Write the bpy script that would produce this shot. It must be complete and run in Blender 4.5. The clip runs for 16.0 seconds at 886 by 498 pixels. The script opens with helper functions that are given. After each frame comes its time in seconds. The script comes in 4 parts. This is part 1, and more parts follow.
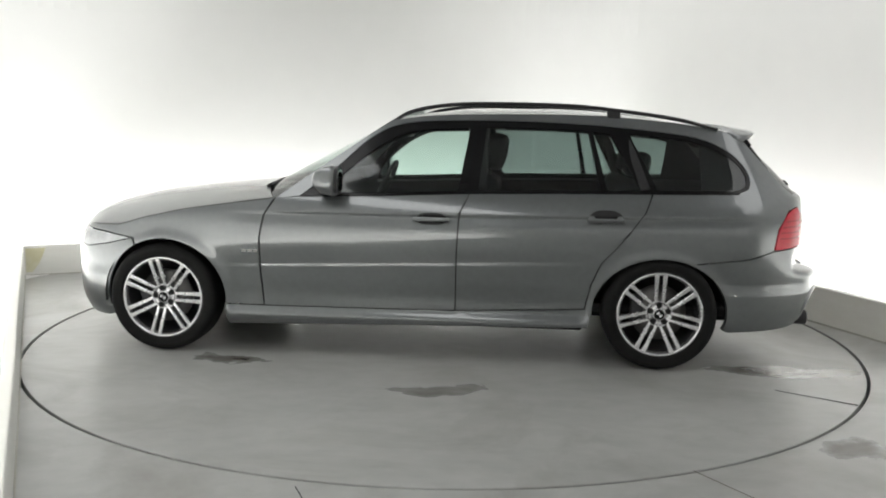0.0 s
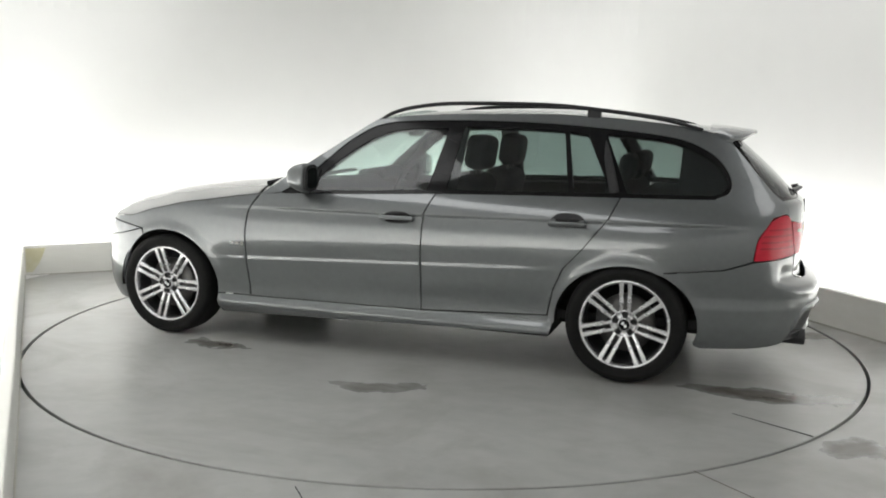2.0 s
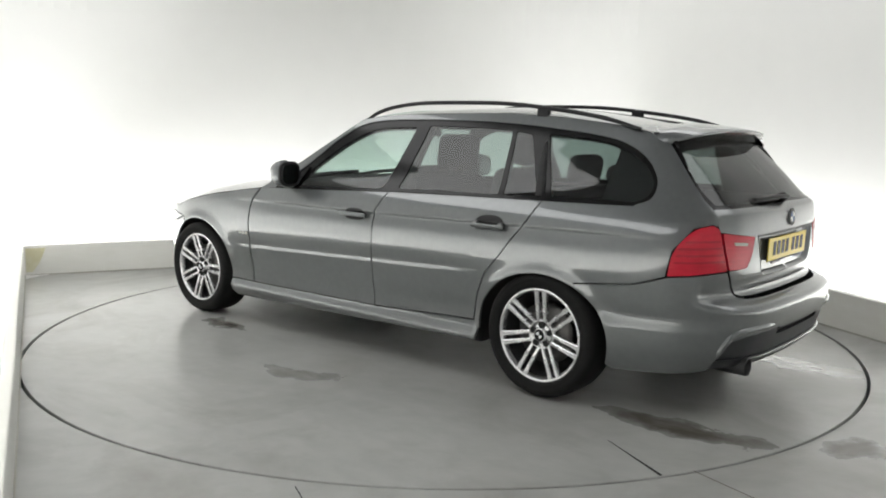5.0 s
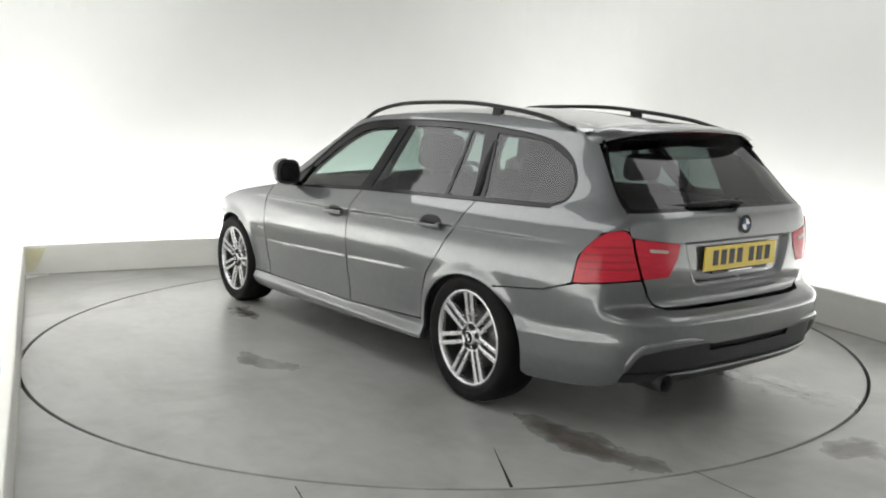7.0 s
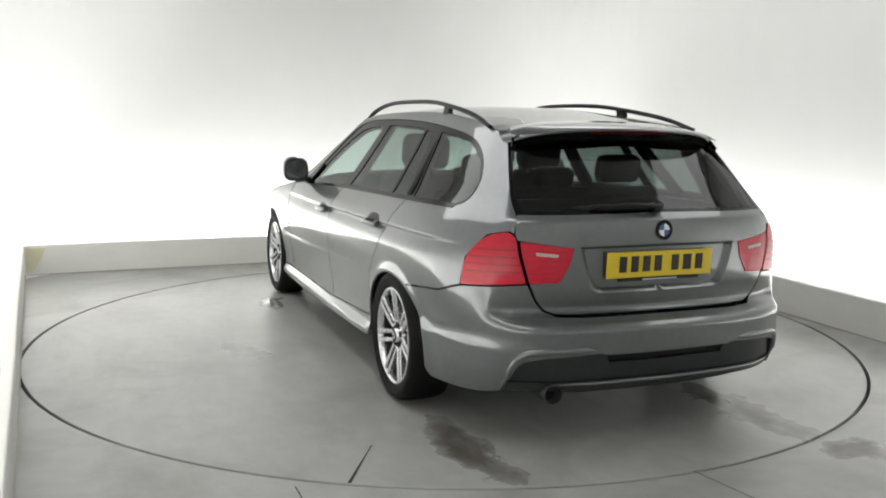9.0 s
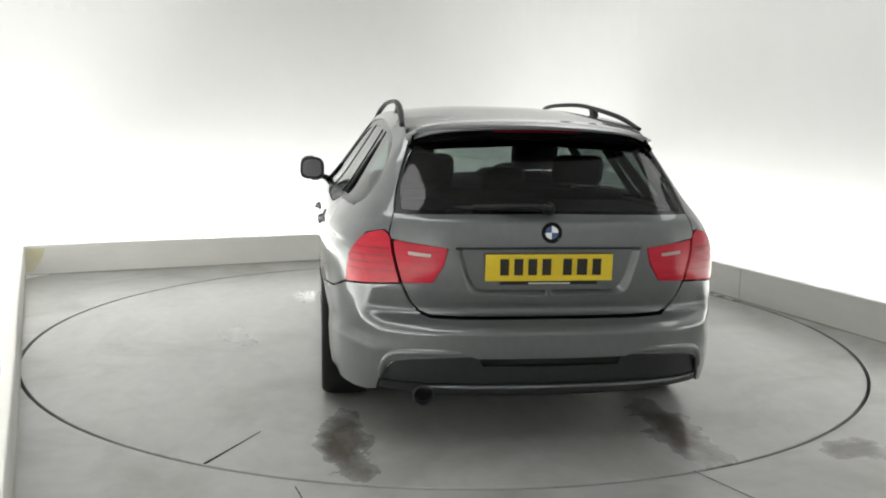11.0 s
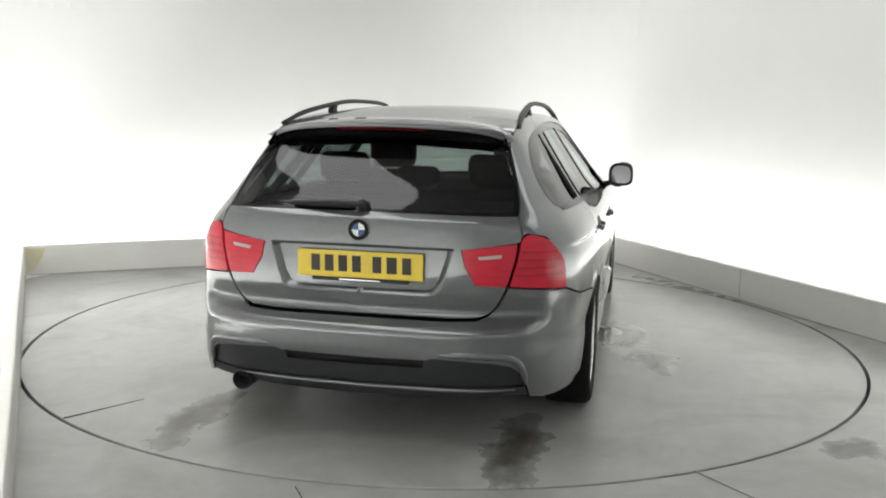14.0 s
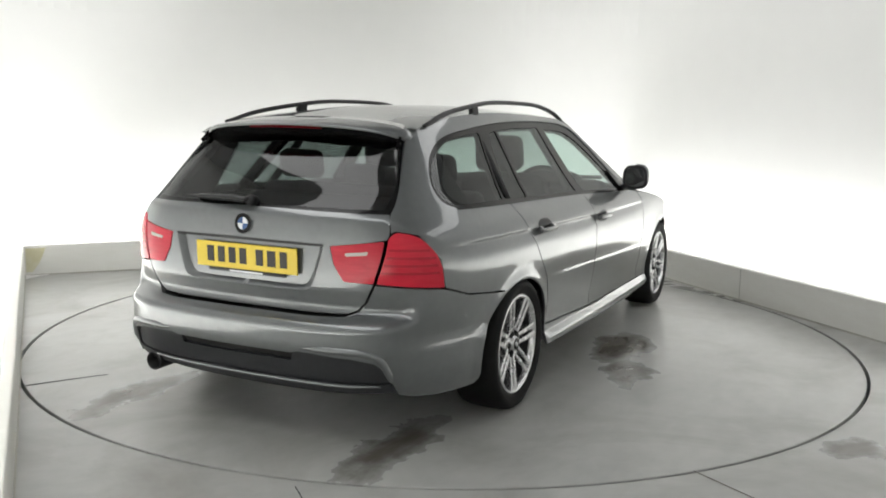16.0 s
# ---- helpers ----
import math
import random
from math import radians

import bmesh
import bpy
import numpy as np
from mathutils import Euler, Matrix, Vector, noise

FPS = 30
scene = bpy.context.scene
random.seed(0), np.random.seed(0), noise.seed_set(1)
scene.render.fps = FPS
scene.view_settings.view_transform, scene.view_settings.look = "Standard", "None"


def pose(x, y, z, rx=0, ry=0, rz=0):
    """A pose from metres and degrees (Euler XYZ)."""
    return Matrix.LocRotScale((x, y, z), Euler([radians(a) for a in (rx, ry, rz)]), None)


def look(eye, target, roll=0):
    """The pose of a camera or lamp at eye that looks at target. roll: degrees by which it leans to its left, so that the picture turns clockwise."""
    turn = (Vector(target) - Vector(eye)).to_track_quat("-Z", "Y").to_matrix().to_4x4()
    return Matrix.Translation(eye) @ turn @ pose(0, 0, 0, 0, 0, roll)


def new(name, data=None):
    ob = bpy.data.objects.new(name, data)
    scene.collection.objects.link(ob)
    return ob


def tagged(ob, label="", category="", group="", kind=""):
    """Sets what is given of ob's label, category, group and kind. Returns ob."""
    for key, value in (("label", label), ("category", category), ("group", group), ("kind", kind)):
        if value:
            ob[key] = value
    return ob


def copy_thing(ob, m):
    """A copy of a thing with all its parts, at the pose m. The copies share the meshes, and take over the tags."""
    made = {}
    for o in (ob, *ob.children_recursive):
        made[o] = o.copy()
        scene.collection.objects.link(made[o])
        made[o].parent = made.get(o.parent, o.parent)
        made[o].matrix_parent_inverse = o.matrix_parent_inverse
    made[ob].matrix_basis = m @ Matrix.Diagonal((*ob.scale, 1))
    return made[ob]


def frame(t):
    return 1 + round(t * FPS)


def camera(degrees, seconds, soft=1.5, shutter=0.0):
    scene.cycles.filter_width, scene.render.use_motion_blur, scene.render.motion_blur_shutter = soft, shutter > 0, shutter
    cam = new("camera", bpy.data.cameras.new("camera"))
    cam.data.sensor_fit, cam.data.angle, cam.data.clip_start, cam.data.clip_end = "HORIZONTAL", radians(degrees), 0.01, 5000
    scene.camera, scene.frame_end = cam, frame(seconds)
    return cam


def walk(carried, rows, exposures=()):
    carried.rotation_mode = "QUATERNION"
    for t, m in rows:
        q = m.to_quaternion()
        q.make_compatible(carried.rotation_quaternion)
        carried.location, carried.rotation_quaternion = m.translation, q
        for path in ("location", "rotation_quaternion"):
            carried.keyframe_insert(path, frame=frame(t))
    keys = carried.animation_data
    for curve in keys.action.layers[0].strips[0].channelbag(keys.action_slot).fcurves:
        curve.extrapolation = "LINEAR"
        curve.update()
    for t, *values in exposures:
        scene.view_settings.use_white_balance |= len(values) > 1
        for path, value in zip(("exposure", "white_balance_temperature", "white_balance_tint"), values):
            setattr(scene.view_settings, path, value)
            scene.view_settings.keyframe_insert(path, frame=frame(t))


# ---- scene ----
from mathutils.geometry import delaunay_2d_cdt

# ---- camera: it stands still on its stand ----
EYE = Vector((0.0, -5.4615, 1.3222))
PITCH, YAW, ROLL = radians(-8.3726), radians(-0.1557), 1.0256
AIM = EYE + Vector((math.sin(YAW) * math.cos(PITCH), math.cos(YAW) * math.cos(PITCH), math.sin(PITCH)))
cam = camera(53.861, 16.0, soft=1.9)
walk(cam, [(0.0, look(EYE, AIM, ROLL)), (16.0, look(EYE, AIM, ROLL))], [(0.0, 0.0), (16.0, 0.0)])

# the turn of the turntable: degrees at 0 s and degrees a second
TURN_0, TURN_RATE = 175.29, -6.982
CAR_X, CAR_Y = 0.1480, -0.1113
DISC_R = 2.450

# ---- the studio's plan: a room turned against the view ----
ROOM_TURN = 25.2
ROOM = pose(0, 0, 0, 0, 0, ROOM_TURN)
LEFT, RIGHT, BACK, NEAR = -2.45, 2.75, 2.90, -7.0
# the right-hand side of the room runs inwards towards the near end
SLANT = 0.08
SLANT_DEG, RIGHT_OFF = math.degrees(math.atan(SLANT)), 2.511
KERB_H, COVE, TALL = 0.25, 0.42, 3.3

# ---- world and lights ----
world = bpy.data.worlds.new("world")
scene.world = world
world.use_nodes = True
world.node_tree.nodes["Background"].inputs[0].default_value = (0.9, 0.95, 1.0, 1)
world.node_tree.nodes["Background"].inputs[1].default_value = 0.05


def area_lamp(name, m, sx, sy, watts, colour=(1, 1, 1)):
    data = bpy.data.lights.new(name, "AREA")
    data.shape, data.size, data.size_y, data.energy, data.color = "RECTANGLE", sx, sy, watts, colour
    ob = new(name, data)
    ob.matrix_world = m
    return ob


WARM = (0.985, 0.99, 0.983)
area_lamp("cove_lamp", ROOM @ pose(0.08, BACK + 0.14, 0.10, 180 - 6, 0, 0), 4.9, 0.12, 62, WARM)
area_lamp("cove_lamp", ROOM @ pose(0, 0, 0, 0, 0, -90 - SLANT_DEG) @ pose(1.0, RIGHT_OFF + 0.14, 0.10, 180 - 6, 0, 0), 7.4, 0.12, 78, WARM)
area_lamp("cove_lamp", ROOM @ pose(LEFT - 0.14, -1.3, 0.10, 180 - 6, 0, 90), 8.4, 0.12, 108, WARM)
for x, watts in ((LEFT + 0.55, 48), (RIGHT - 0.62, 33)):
    area_lamp("unseen_ceiling_lamp", ROOM @ pose(x, -0.9, TALL - 0.09), 0.9, 6.6, watts, WARM)
# added fill, tilted at the near wall to brighten the car's camera side
area_lamp("unseen_ceiling_lamp", ROOM @ pose(0.1, -5.3, TALL - 0.09, -48, 0, 0), 4.2, 0.8, 48, WARM)


# ---- materials ----
def material(name, base, rough=0.5, metal=0.0, coat=0.0, spec=0.5):
    mat = bpy.data.materials.new(name)
    mat.use_nodes = True
    b = mat.node_tree.nodes["Principled BSDF"]
    b.inputs["Base Color"].default_value = (*base, 1)
    b.inputs["Roughness"].default_value = rough
    b.inputs["Metallic"].default_value = metal
    b.inputs["Coat Weight"].default_value = coat
    b.inputs["Coat Roughness"].default_value = 0.04
    b.inputs["Specular IOR Level"].default_value = spec
    return mat


def node(mat, kind, **values):
    n = mat.node_tree.nodes.new(kind)
    for key, value in values.items():
        n.inputs[key].default_value = value
    return n


def wire(mat, a, b):
    mat.node_tree.links.new(a, b)


def mottle(mat, scale, dark, light, detail=6, bump=0.0, bump_scale=60.0, rough=None, stretch=(1, 1, 1)):
    """Colour that wanders between dark and light, at two scales, with fine relief."""
    b = mat.node_tree.nodes["Principled BSDF"]
    co = node(mat, "ShaderNodeTexCoord")
    mp = node(mat, "ShaderNodeMapping")
    mp.inputs["Scale"].default_value = stretch
    wire(mat, co.outputs["Object"], mp.inputs["Vector"])
    n1 = node(mat, "ShaderNodeTexNoise", Scale=scale, Detail=detail, Roughness=0.6)
    n2 = node(mat, "ShaderNodeTexNoise", Scale=scale * 9, Detail=3)
    for n in (n1, n2):
        wire(mat, mp.outputs["Vector"], n.inputs["Vector"])
    mix = node(mat, "ShaderNodeMix")
    mix.inputs["Factor"].default_value = 0.3
    wire(mat, n1.outputs["Fac"], mix.inputs["A"])
    wire(mat, n2.outputs["Fac"], mix.inputs["B"])
    ramp = node(mat, "ShaderNodeValToRGB")
    ramp.color_ramp.elements[0].position, ramp.color_ramp.elements[0].color = 0.25, (*dark, 1)
    ramp.color_ramp.elements[1].position, ramp.color_ramp.elements[1].color = 0.75, (*light, 1)
    wire(mat, mix.outputs["Result"], ramp.inputs["Fac"])
    wire(mat, ramp.outputs["Color"], b.inputs["Base Color"])
    if rough:
        mr = node(mat, "ShaderNodeMapRange")
        mr.inputs["To Min"].default_value, mr.inputs["To Max"].default_value = rough
        wire(mat, n1.outputs["Fac"], mr.inputs["Value"])
        wire(mat, mr.outputs["Result"], b.inputs["Roughness"])
    if bump:
        n3 = node(mat, "ShaderNodeTexNoise", Scale=bump_scale, Detail=4)
        wire(mat, co.outputs["Object"], n3.inputs["Vector"])
        bp = node(mat, "ShaderNodeBump", Strength=bump, Distance=0.004)
        wire(mat, n3.outputs["Fac"], bp.inputs["Height"])
        wire(mat, bp.outputs["Normal"], b.inputs["Normal"])
    return ramp


def blob_mask(mat, co, x, y, rx, ry, rz=0.0):
    """1 inside an uneven patch round (x, y), 0 outside."""
    mp = node(mat, "ShaderNodeMapping")
    mp.vector_type = "TEXTURE"
    mp.inputs["Location"].default_value = (x, y, 0)
    mp.inputs["Rotation"].default_value = (0, 0, radians(rz))
    mp.inputs["Scale"].default_value = (rx, ry, 1)
    wire(mat, co, mp.inputs["Vector"])
    ln = node(mat, "ShaderNodeVectorMath")
    ln.operation = "LENGTH"
    wire(mat, mp.outputs["Vector"], ln.inputs[0])
    mr = node(mat, "ShaderNodeMapRange")
    mr.interpolation_type = "SMOOTHSTEP"
    mr.inputs["From Min"].default_value, mr.inputs["From Max"].default_value = 0.25, 1.0
    mr.inputs["To Min"].default_value, mr.inputs["To Max"].default_value = 1.0, 0.0
    wire(mat, ln.outputs["Value"], mr.inputs["Value"])
    return mr.outputs["Result"]


def floor_paint(name, patches):
    """Grey floor paint, worn and scuffed, with damp patches (x, y, rx, ry, turn, weight)."""
    mat = material(name, (0.3, 0.3, 0.29), 0.35)
    b = mat.node_tree.nodes["Principled BSDF"]
    ramp = mottle(mat, 0.9, (0.285, 0.289, 0.277), (0.445, 0.449, 0.433), detail=5, stretch=(1, 1.6, 1))
    co = node(mat, "ShaderNodeTexCoord").outputs["Object"]
    grime = node(mat, "ShaderNodeTexNoise", Scale=6.0, Detail=5, Roughness=0.6, Distortion=0.6)
    drawn = node(mat, "ShaderNodeMapping")
    drawn.inputs["Scale"].default_value = (0.55, 1.5, 1)
    wire(mat, co, drawn.inputs["Vector"])
    wire(mat, drawn.outputs["Vector"], grime.inputs["Vector"])
    # warped coordinates give the patches uneven outlines
    warp = node(mat, "ShaderNodeTexNoise", Scale=3.2, Detail=5, Roughness=0.6)
    wire(mat, co, warp.inputs["Vector"])
    shift = node(mat, "ShaderNodeVectorMath")
    shift.operation = "MULTIPLY_ADD"
    shift.inputs[1].default_value, shift.inputs[2].default_value = (0.55, 0.40, 0), (-0.275, -0.20, 0)
    wire(mat, warp.outputs["Color"], shift.inputs[0])
    bent = node(mat, "ShaderNodeVectorMath")
    bent.operation = "ADD"
    wire(mat, co, bent.inputs[0])
    wire(mat, shift.outputs[0], bent.inputs[1])
    total = None
    for x, y, rx, ry, rz, weight in patches:
        m = blob_mask(mat, bent.outputs[0], x, y, rx, ry, rz)
        mul = node(mat, "ShaderNodeMath")
        mul.operation = "MULTIPLY"
        wire(mat, m, mul.inputs[0])
        mul.inputs[1].default_value = weight
        if total is None:
            total = mul.outputs[0]
        else:
            mx = node(mat, "ShaderNodeMath")
            mx.operation = "MAXIMUM"
            wire(mat, total, mx.inputs[0])
            wire(mat, mul.outputs[0], mx.inputs[1])
            total = mx.outputs[0]
    # the patches' edges break up with the grime
    ragged = node(mat, "ShaderNodeMath")
    ragged.operation = "MULTIPLY_ADD"
    ragged.inputs[1].default_value = 1.9
    wire(mat, grime.outputs["Fac"], ragged.inputs[0])
    ragged.inputs[2].default_value = -1.38
    level = node(mat, "ShaderNodeMath")
    level.operation = "MULTIPLY_ADD"
    level.inputs[1].default_value = 1.55
    wire(mat, total, level.inputs[0])
    wire(mat, ragged.outputs[0], level.inputs[2])
    gr = node(mat, "ShaderNodeMapRange")
    gr.interpolation_type = "SMOOTHSTEP"
    gr.inputs["From Min"].default_value, gr.inputs["From Max"].default_value = -0.15, 1.4
    gr.inputs["To Max"].default_value = 1.0
    wire(mat, level.outputs[0], gr.inputs["Value"])
    wet = node(mat, "ShaderNodeMath")
    wet.operation = "MULTIPLY"
    wire(mat, total, wet.inputs[0])
    wire(mat, gr.outputs["Result"], wet.inputs[1])
    mix = node(mat, "ShaderNodeMix")
    mix.data_type = "RGBA"
    wire(mat, wet.outputs[0], mix.inputs[0])
    film = node(mat, "ShaderNodeTexNoise", Scale=1.15, Detail=7, Roughness=0.62, Distortion=1.2)
    wire(mat, co, film.inputs["Vector"])
    fr = node(mat, "ShaderNodeMapRange")
    fr.inputs["From Min"].default_value, fr.inputs["From Max"].default_value = 0.48, 0.72
    fr.inputs["To Max"].default_value = 0.55
    wire(mat, film.outputs["Fac"], fr.inputs["Value"])
    dirty = node(mat, "ShaderNodeMix")
    dirty.data_type = "RGBA"
    wire(mat, fr.outputs["Result"], dirty.inputs[0])
    wire(mat, ramp.outputs["Color"], dirty.inputs[6])
    dirty.inputs[7].default_value = (0.215, 0.208, 0.185, 1)
    wire(mat, dirty.outputs[2], mix.inputs[6])
    mix.inputs[7].default_value = (0.100, 0.090, 0.076, 1)
    wire(mat, mix.outputs[2], b.inputs["Base Color"])
    sheen = node(mat, "ShaderNodeMapRange")
    sheen.inputs["From Max"].default_value = 0.6
    sheen.inputs["To Min"].default_value, sheen.inputs["To Max"].default_value = 0.31, 0.15
    wire(mat, wet.outputs[0], sheen.inputs["Value"])
    rub = node(mat, "ShaderNodeMath")
    rub.operation = "MULTIPLY_ADD"
    rub.inputs[1].default_value = 0.10
    wire(mat, fr.outputs["Result"], rub.inputs[0])
    wire(mat, sheen.outputs["Result"], rub.inputs[2])
    wire(mat, rub.outputs[0], b.inputs["Roughness"])
    return mat


def car_paint():
    mat = material("grey_metallic_paint", (0.22, 0.225, 0.226), 0.32, 0.62, 1.0, 0.25)
    mat.node_tree.nodes["Principled BSDF"].inputs["Coat IOR"].default_value = 1.66
    mat.node_tree.nodes["Principled BSDF"].inputs["Coat Roughness"].default_value = 0.025
    b = mat.node_tree.nodes["Principled BSDF"]
    co = node(mat, "ShaderNodeTexCoord")
    fl = node(mat, "ShaderNodeTexNoise", Scale=30.0, Detail=3)
    wire(mat, co.outputs["Object"], fl.inputs["Vector"])
    dirt = node(mat, "ShaderNodeTexNoise", Scale=2.2, Detail=6)
    wire(mat, co.outputs["Object"], dirt.inputs["Vector"])
    mix = node(mat, "ShaderNodeMix")
    mix.data_type = "RGBA"
    wire(mat, fl.outputs["Fac"], mix.inputs[0])
    mix.inputs[6].default_value = (0.122, 0.130, 0.132, 1)
    mix.inputs[7].default_value = (0.147, 0.156, 0.158, 1)
    wire(mat, mix.outputs[2], b.inputs["Base Color"])
    mr = node(mat, "ShaderNodeMapRange")
    mr.inputs["To Min"].default_value, mr.inputs["To Max"].default_value = 0.28, 0.36
    wire(mat, dirt.outputs["Fac"], mr.inputs["Value"])
    wire(mat, mr.outputs["Result"], b.inputs["Roughness"])
    return mat


def glass(name, tint, see):
    """Thin tinted pane: clear straight through, with a mirror film on it."""
    mat = bpy.data.materials.new(name)
    mat.use_nodes = True
    t = mat.node_tree
    t.nodes.remove(t.nodes["Principled BSDF"])
    clear = node(mat, "ShaderNodeBsdfTransparent", Color=(*[c * see for c in tint], 1))
    shine = node(mat, "ShaderNodeBsdfGlossy", Color=(1, 1, 1, 1), Roughness=0.02)
    lw = node(mat, "ShaderNodeLayerWeight", Blend=0.5)
    pw = node(mat, "ShaderNodeMath")
    pw.operation = "POWER"
    pw.inputs[1].default_value = 5.0
    wire(mat, lw.outputs["Facing"], pw.inputs[0])
    fr = node(mat, "ShaderNodeMath")
    fr.operation = "MULTIPLY_ADD"
    fr.inputs[1].default_value, fr.inputs[2].default_value = 0.75, 0.048
    wire(mat, pw.outputs[0], fr.inputs[0])
    mix = node(mat, "ShaderNodeMixShader")
    wire(mat, fr.outputs[0], mix.inputs[0])
    wire(mat, clear.outputs[0], mix.inputs[1])
    wire(mat, shine.outputs[0], mix.inputs[2])
    wire(mat, mix.outputs[0], t.nodes["Material Output"].inputs["Surface"])
    return mat


PAINT = car_paint()
BLACK = material("satin_black_plastic", (0.012, 0.012, 0.013), 0.42, spec=0.3)
mottle(BLACK, 8, (0.010, 0.010, 0.011), (0.018, 0.018, 0.019), bump=0.05, bump_scale=400)
GLOSS_BLACK = material("gloss_black_trim", (0.006, 0.006, 0.0065), 0.15, spec=0.2)
CABIN = material("black_cabin_cloth", (0.02, 0.02, 0.021), 0.9)
mottle(CABIN, 30, (0.014, 0.014, 0.015), (0.03, 0.03, 0.031), bump=0.2, bump_scale=500)
CHARCOAL = material("charcoal_textured_plastic", (0.015, 0.016, 0.018), 0.42)
mottle(CHARCOAL, 40, (0.012, 0.013, 0.015), (0.020, 0.021, 0.024))
UNDER = material("underbody_black", (0.01, 0.01, 0.01), 0.9)
RUBBER = material("tyre_rubber", (0.009, 0.009, 0.009), 0.7, spec=0.16)
mottle(RUBBER, 20, (0.006, 0.006, 0.006), (0.012, 0.0117, 0.0114), bump=0.1, bump_scale=200)
ALLOY = material("silver_alloy", (0.65, 0.65, 0.66), 0.26, 0.82, 0.5)
mottle(ALLOY, 12, (0.60, 0.60, 0.61), (0.70, 0.70, 0.71), rough=(0.22, 0.30))
# near-black metal: the shade behind the spokes is put into its colour
ALLOY_DARK = material("shaded_barrel_dark_metal", (0.045, 0.045, 0.047), 0.5, 0.5)
STEEL = material("brake_steel", (0.16, 0.155, 0.15), 0.45, 0.9)
CHROME = material("chrome", (0.8, 0.8, 0.8), 0.1, 1.0)
SIDE_GLASS = glass("green_tinted_glass", (0.80, 0.93, 0.88), 0.82)
REAR_GLASS = glass("dark_tinted_glass", (0.80, 0.95, 0.91), 0.43)
SCREEN_GLASS = glass("privacy_tinted_glass", (0.86, 0.95, 0.93), 0.26)
RED_LENS = material("red_lens", (0.55, 0.012, 0.025), 0.12, 0.0, 0.04, spec=0.3)
mottle(RED_LENS, 14, (0.46, 0.012, 0.030), (0.62, 0.026, 0.050), stretch=(1, 1, 6))
RED_INNER = material("deep_red_lens", (0.45, 0.02, 0.035), 0.12, 0.0, 0.04, spec=0.3)
mottle(RED_INNER, 14, (0.44, 0.014, 0.032), (0.60, 0.03, 0.055), stretch=(1, 1, 6))
DARK_RED = material("unlit_red_lens", (0.10, 0.004, 0.007), 0.2)
RED_RIB = material("dark_red_rib", (0.36, 0.010, 0.024), 0.2)
HEADLAMP = material("headlamp_glass", (0.30, 0.31, 0.32), 0.12, 0.3, 0.5)
mottle(HEADLAMP, 16, (0.22, 0.23, 0.24), (0.40, 0.41, 0.42))
REVERSE_LENS = material("reversing_lens", (0.46, 0.40, 0.37), 0.15)
CLEAR_LENS = material("clear_lamp_lens", (0.62, 0.63, 0.64), 0.12, 0.2, 0.6)
PLATE_YELLOW = material("yellow_reflective_plate", (0.70, 0.52, 0.03), 0.35)
mottle(PLATE_YELLOW, 18, (0.66, 0.48, 0.02), (0.74, 0.56, 0.035))
PLATE_INK = material("black_plate_ink", (0.02, 0.017, 0.012), 0.5)
BADGE_BLUE = material("blue_enamel", (0.05, 0.10, 0.22), 0.2)
BADGE_WHITE = material("white_enamel", (0.75, 0.76, 0.77), 0.2)
MIRROR = material("mirror_glass", (0.20, 0.205, 0.21), 0.03, 1.0)
WALL_PAINT = material("white_wall_paint", (0.80, 0.80, 0.78), 0.75)
mottle(WALL_PAINT, 0.5, (0.775, 0.775, 0.755), (0.82, 0.82, 0.80), detail=3)
KERB_PAINT = material("cream_kerb_paint", (0.82, 0.81, 0.77), 0.5)
mottle(KERB_PAINT, 1.7, (0.77, 0.76, 0.71), (0.85, 0.845, 0.81), bump=0.12, bump_scale=25, stretch=(1, 1, 4))
CEILING_PAINT = material("grey_ceiling_paint", (0.3, 0.3, 0.3), 0.8)
mottle(CEILING_PAINT, 1.0, (0.27, 0.27, 0.27), (0.33, 0.33, 0.33))
# pale tone of the added near wall, set to throw light onto the car
NEAR_BOUNCE = material("off_white_bounce_paint", (0.74, 0.74, 0.73), 0.8)
mottle(NEAR_BOUNCE, 1.0, (0.70, 0.70, 0.69), (0.78, 0.78, 0.77))
GROUT = material("dirty_joint", (0.2, 0.19, 0.17), 0.8)
FOOT = material("soiled_floor_edge", (0.33, 0.32, 0.28), 0.7)
mottle(FOOT, 3, (0.30, 0.29, 0.24), (0.55, 0.54, 0.49))
JOINT = material("filled_joint", (0.5, 0.49, 0.45), 0.7)
YELLOWED = material("yellowed_paint", (0.72, 0.68, 0.45), 0.6)
mottle(YELLOWED, 14, (0.66, 0.61, 0.34), (0.82, 0.80, 0.66))
PIT = material("dark_pit", (0.02, 0.02, 0.02), 0.9)


# ---- mesh helpers ----
def mesh_object(name, verts, faces, mat, parent=None, label="", smooth=True):
    me = bpy.data.meshes.new(name)
    me.from_pydata([tuple(map(float, v)) for v in verts], [], faces)
    me.materials.append(mat)
    me.polygons.foreach_set("use_smooth", [smooth] * len(me.polygons))
    me.update()
    ob = new(name, me)
    ob.parent = parent
    if label:
        ob["label"] = label
    return ob


def part(name, bm, mat, parent=None, label="", smooth=False):
    """Links a bmesh as one mesh object under a thing or a part."""
    me = bpy.data.meshes.new(name)
    bmesh.ops.recalc_face_normals(bm, faces=bm.faces)
    bm.to_mesh(me)
    bm.free()
    me.materials.append(mat)
    me.polygons.foreach_set("use_smooth", [smooth] * len(me.polygons))
    ob = new(name, me)
    ob.parent = parent
    if label:
        ob["label"] = label
    return ob


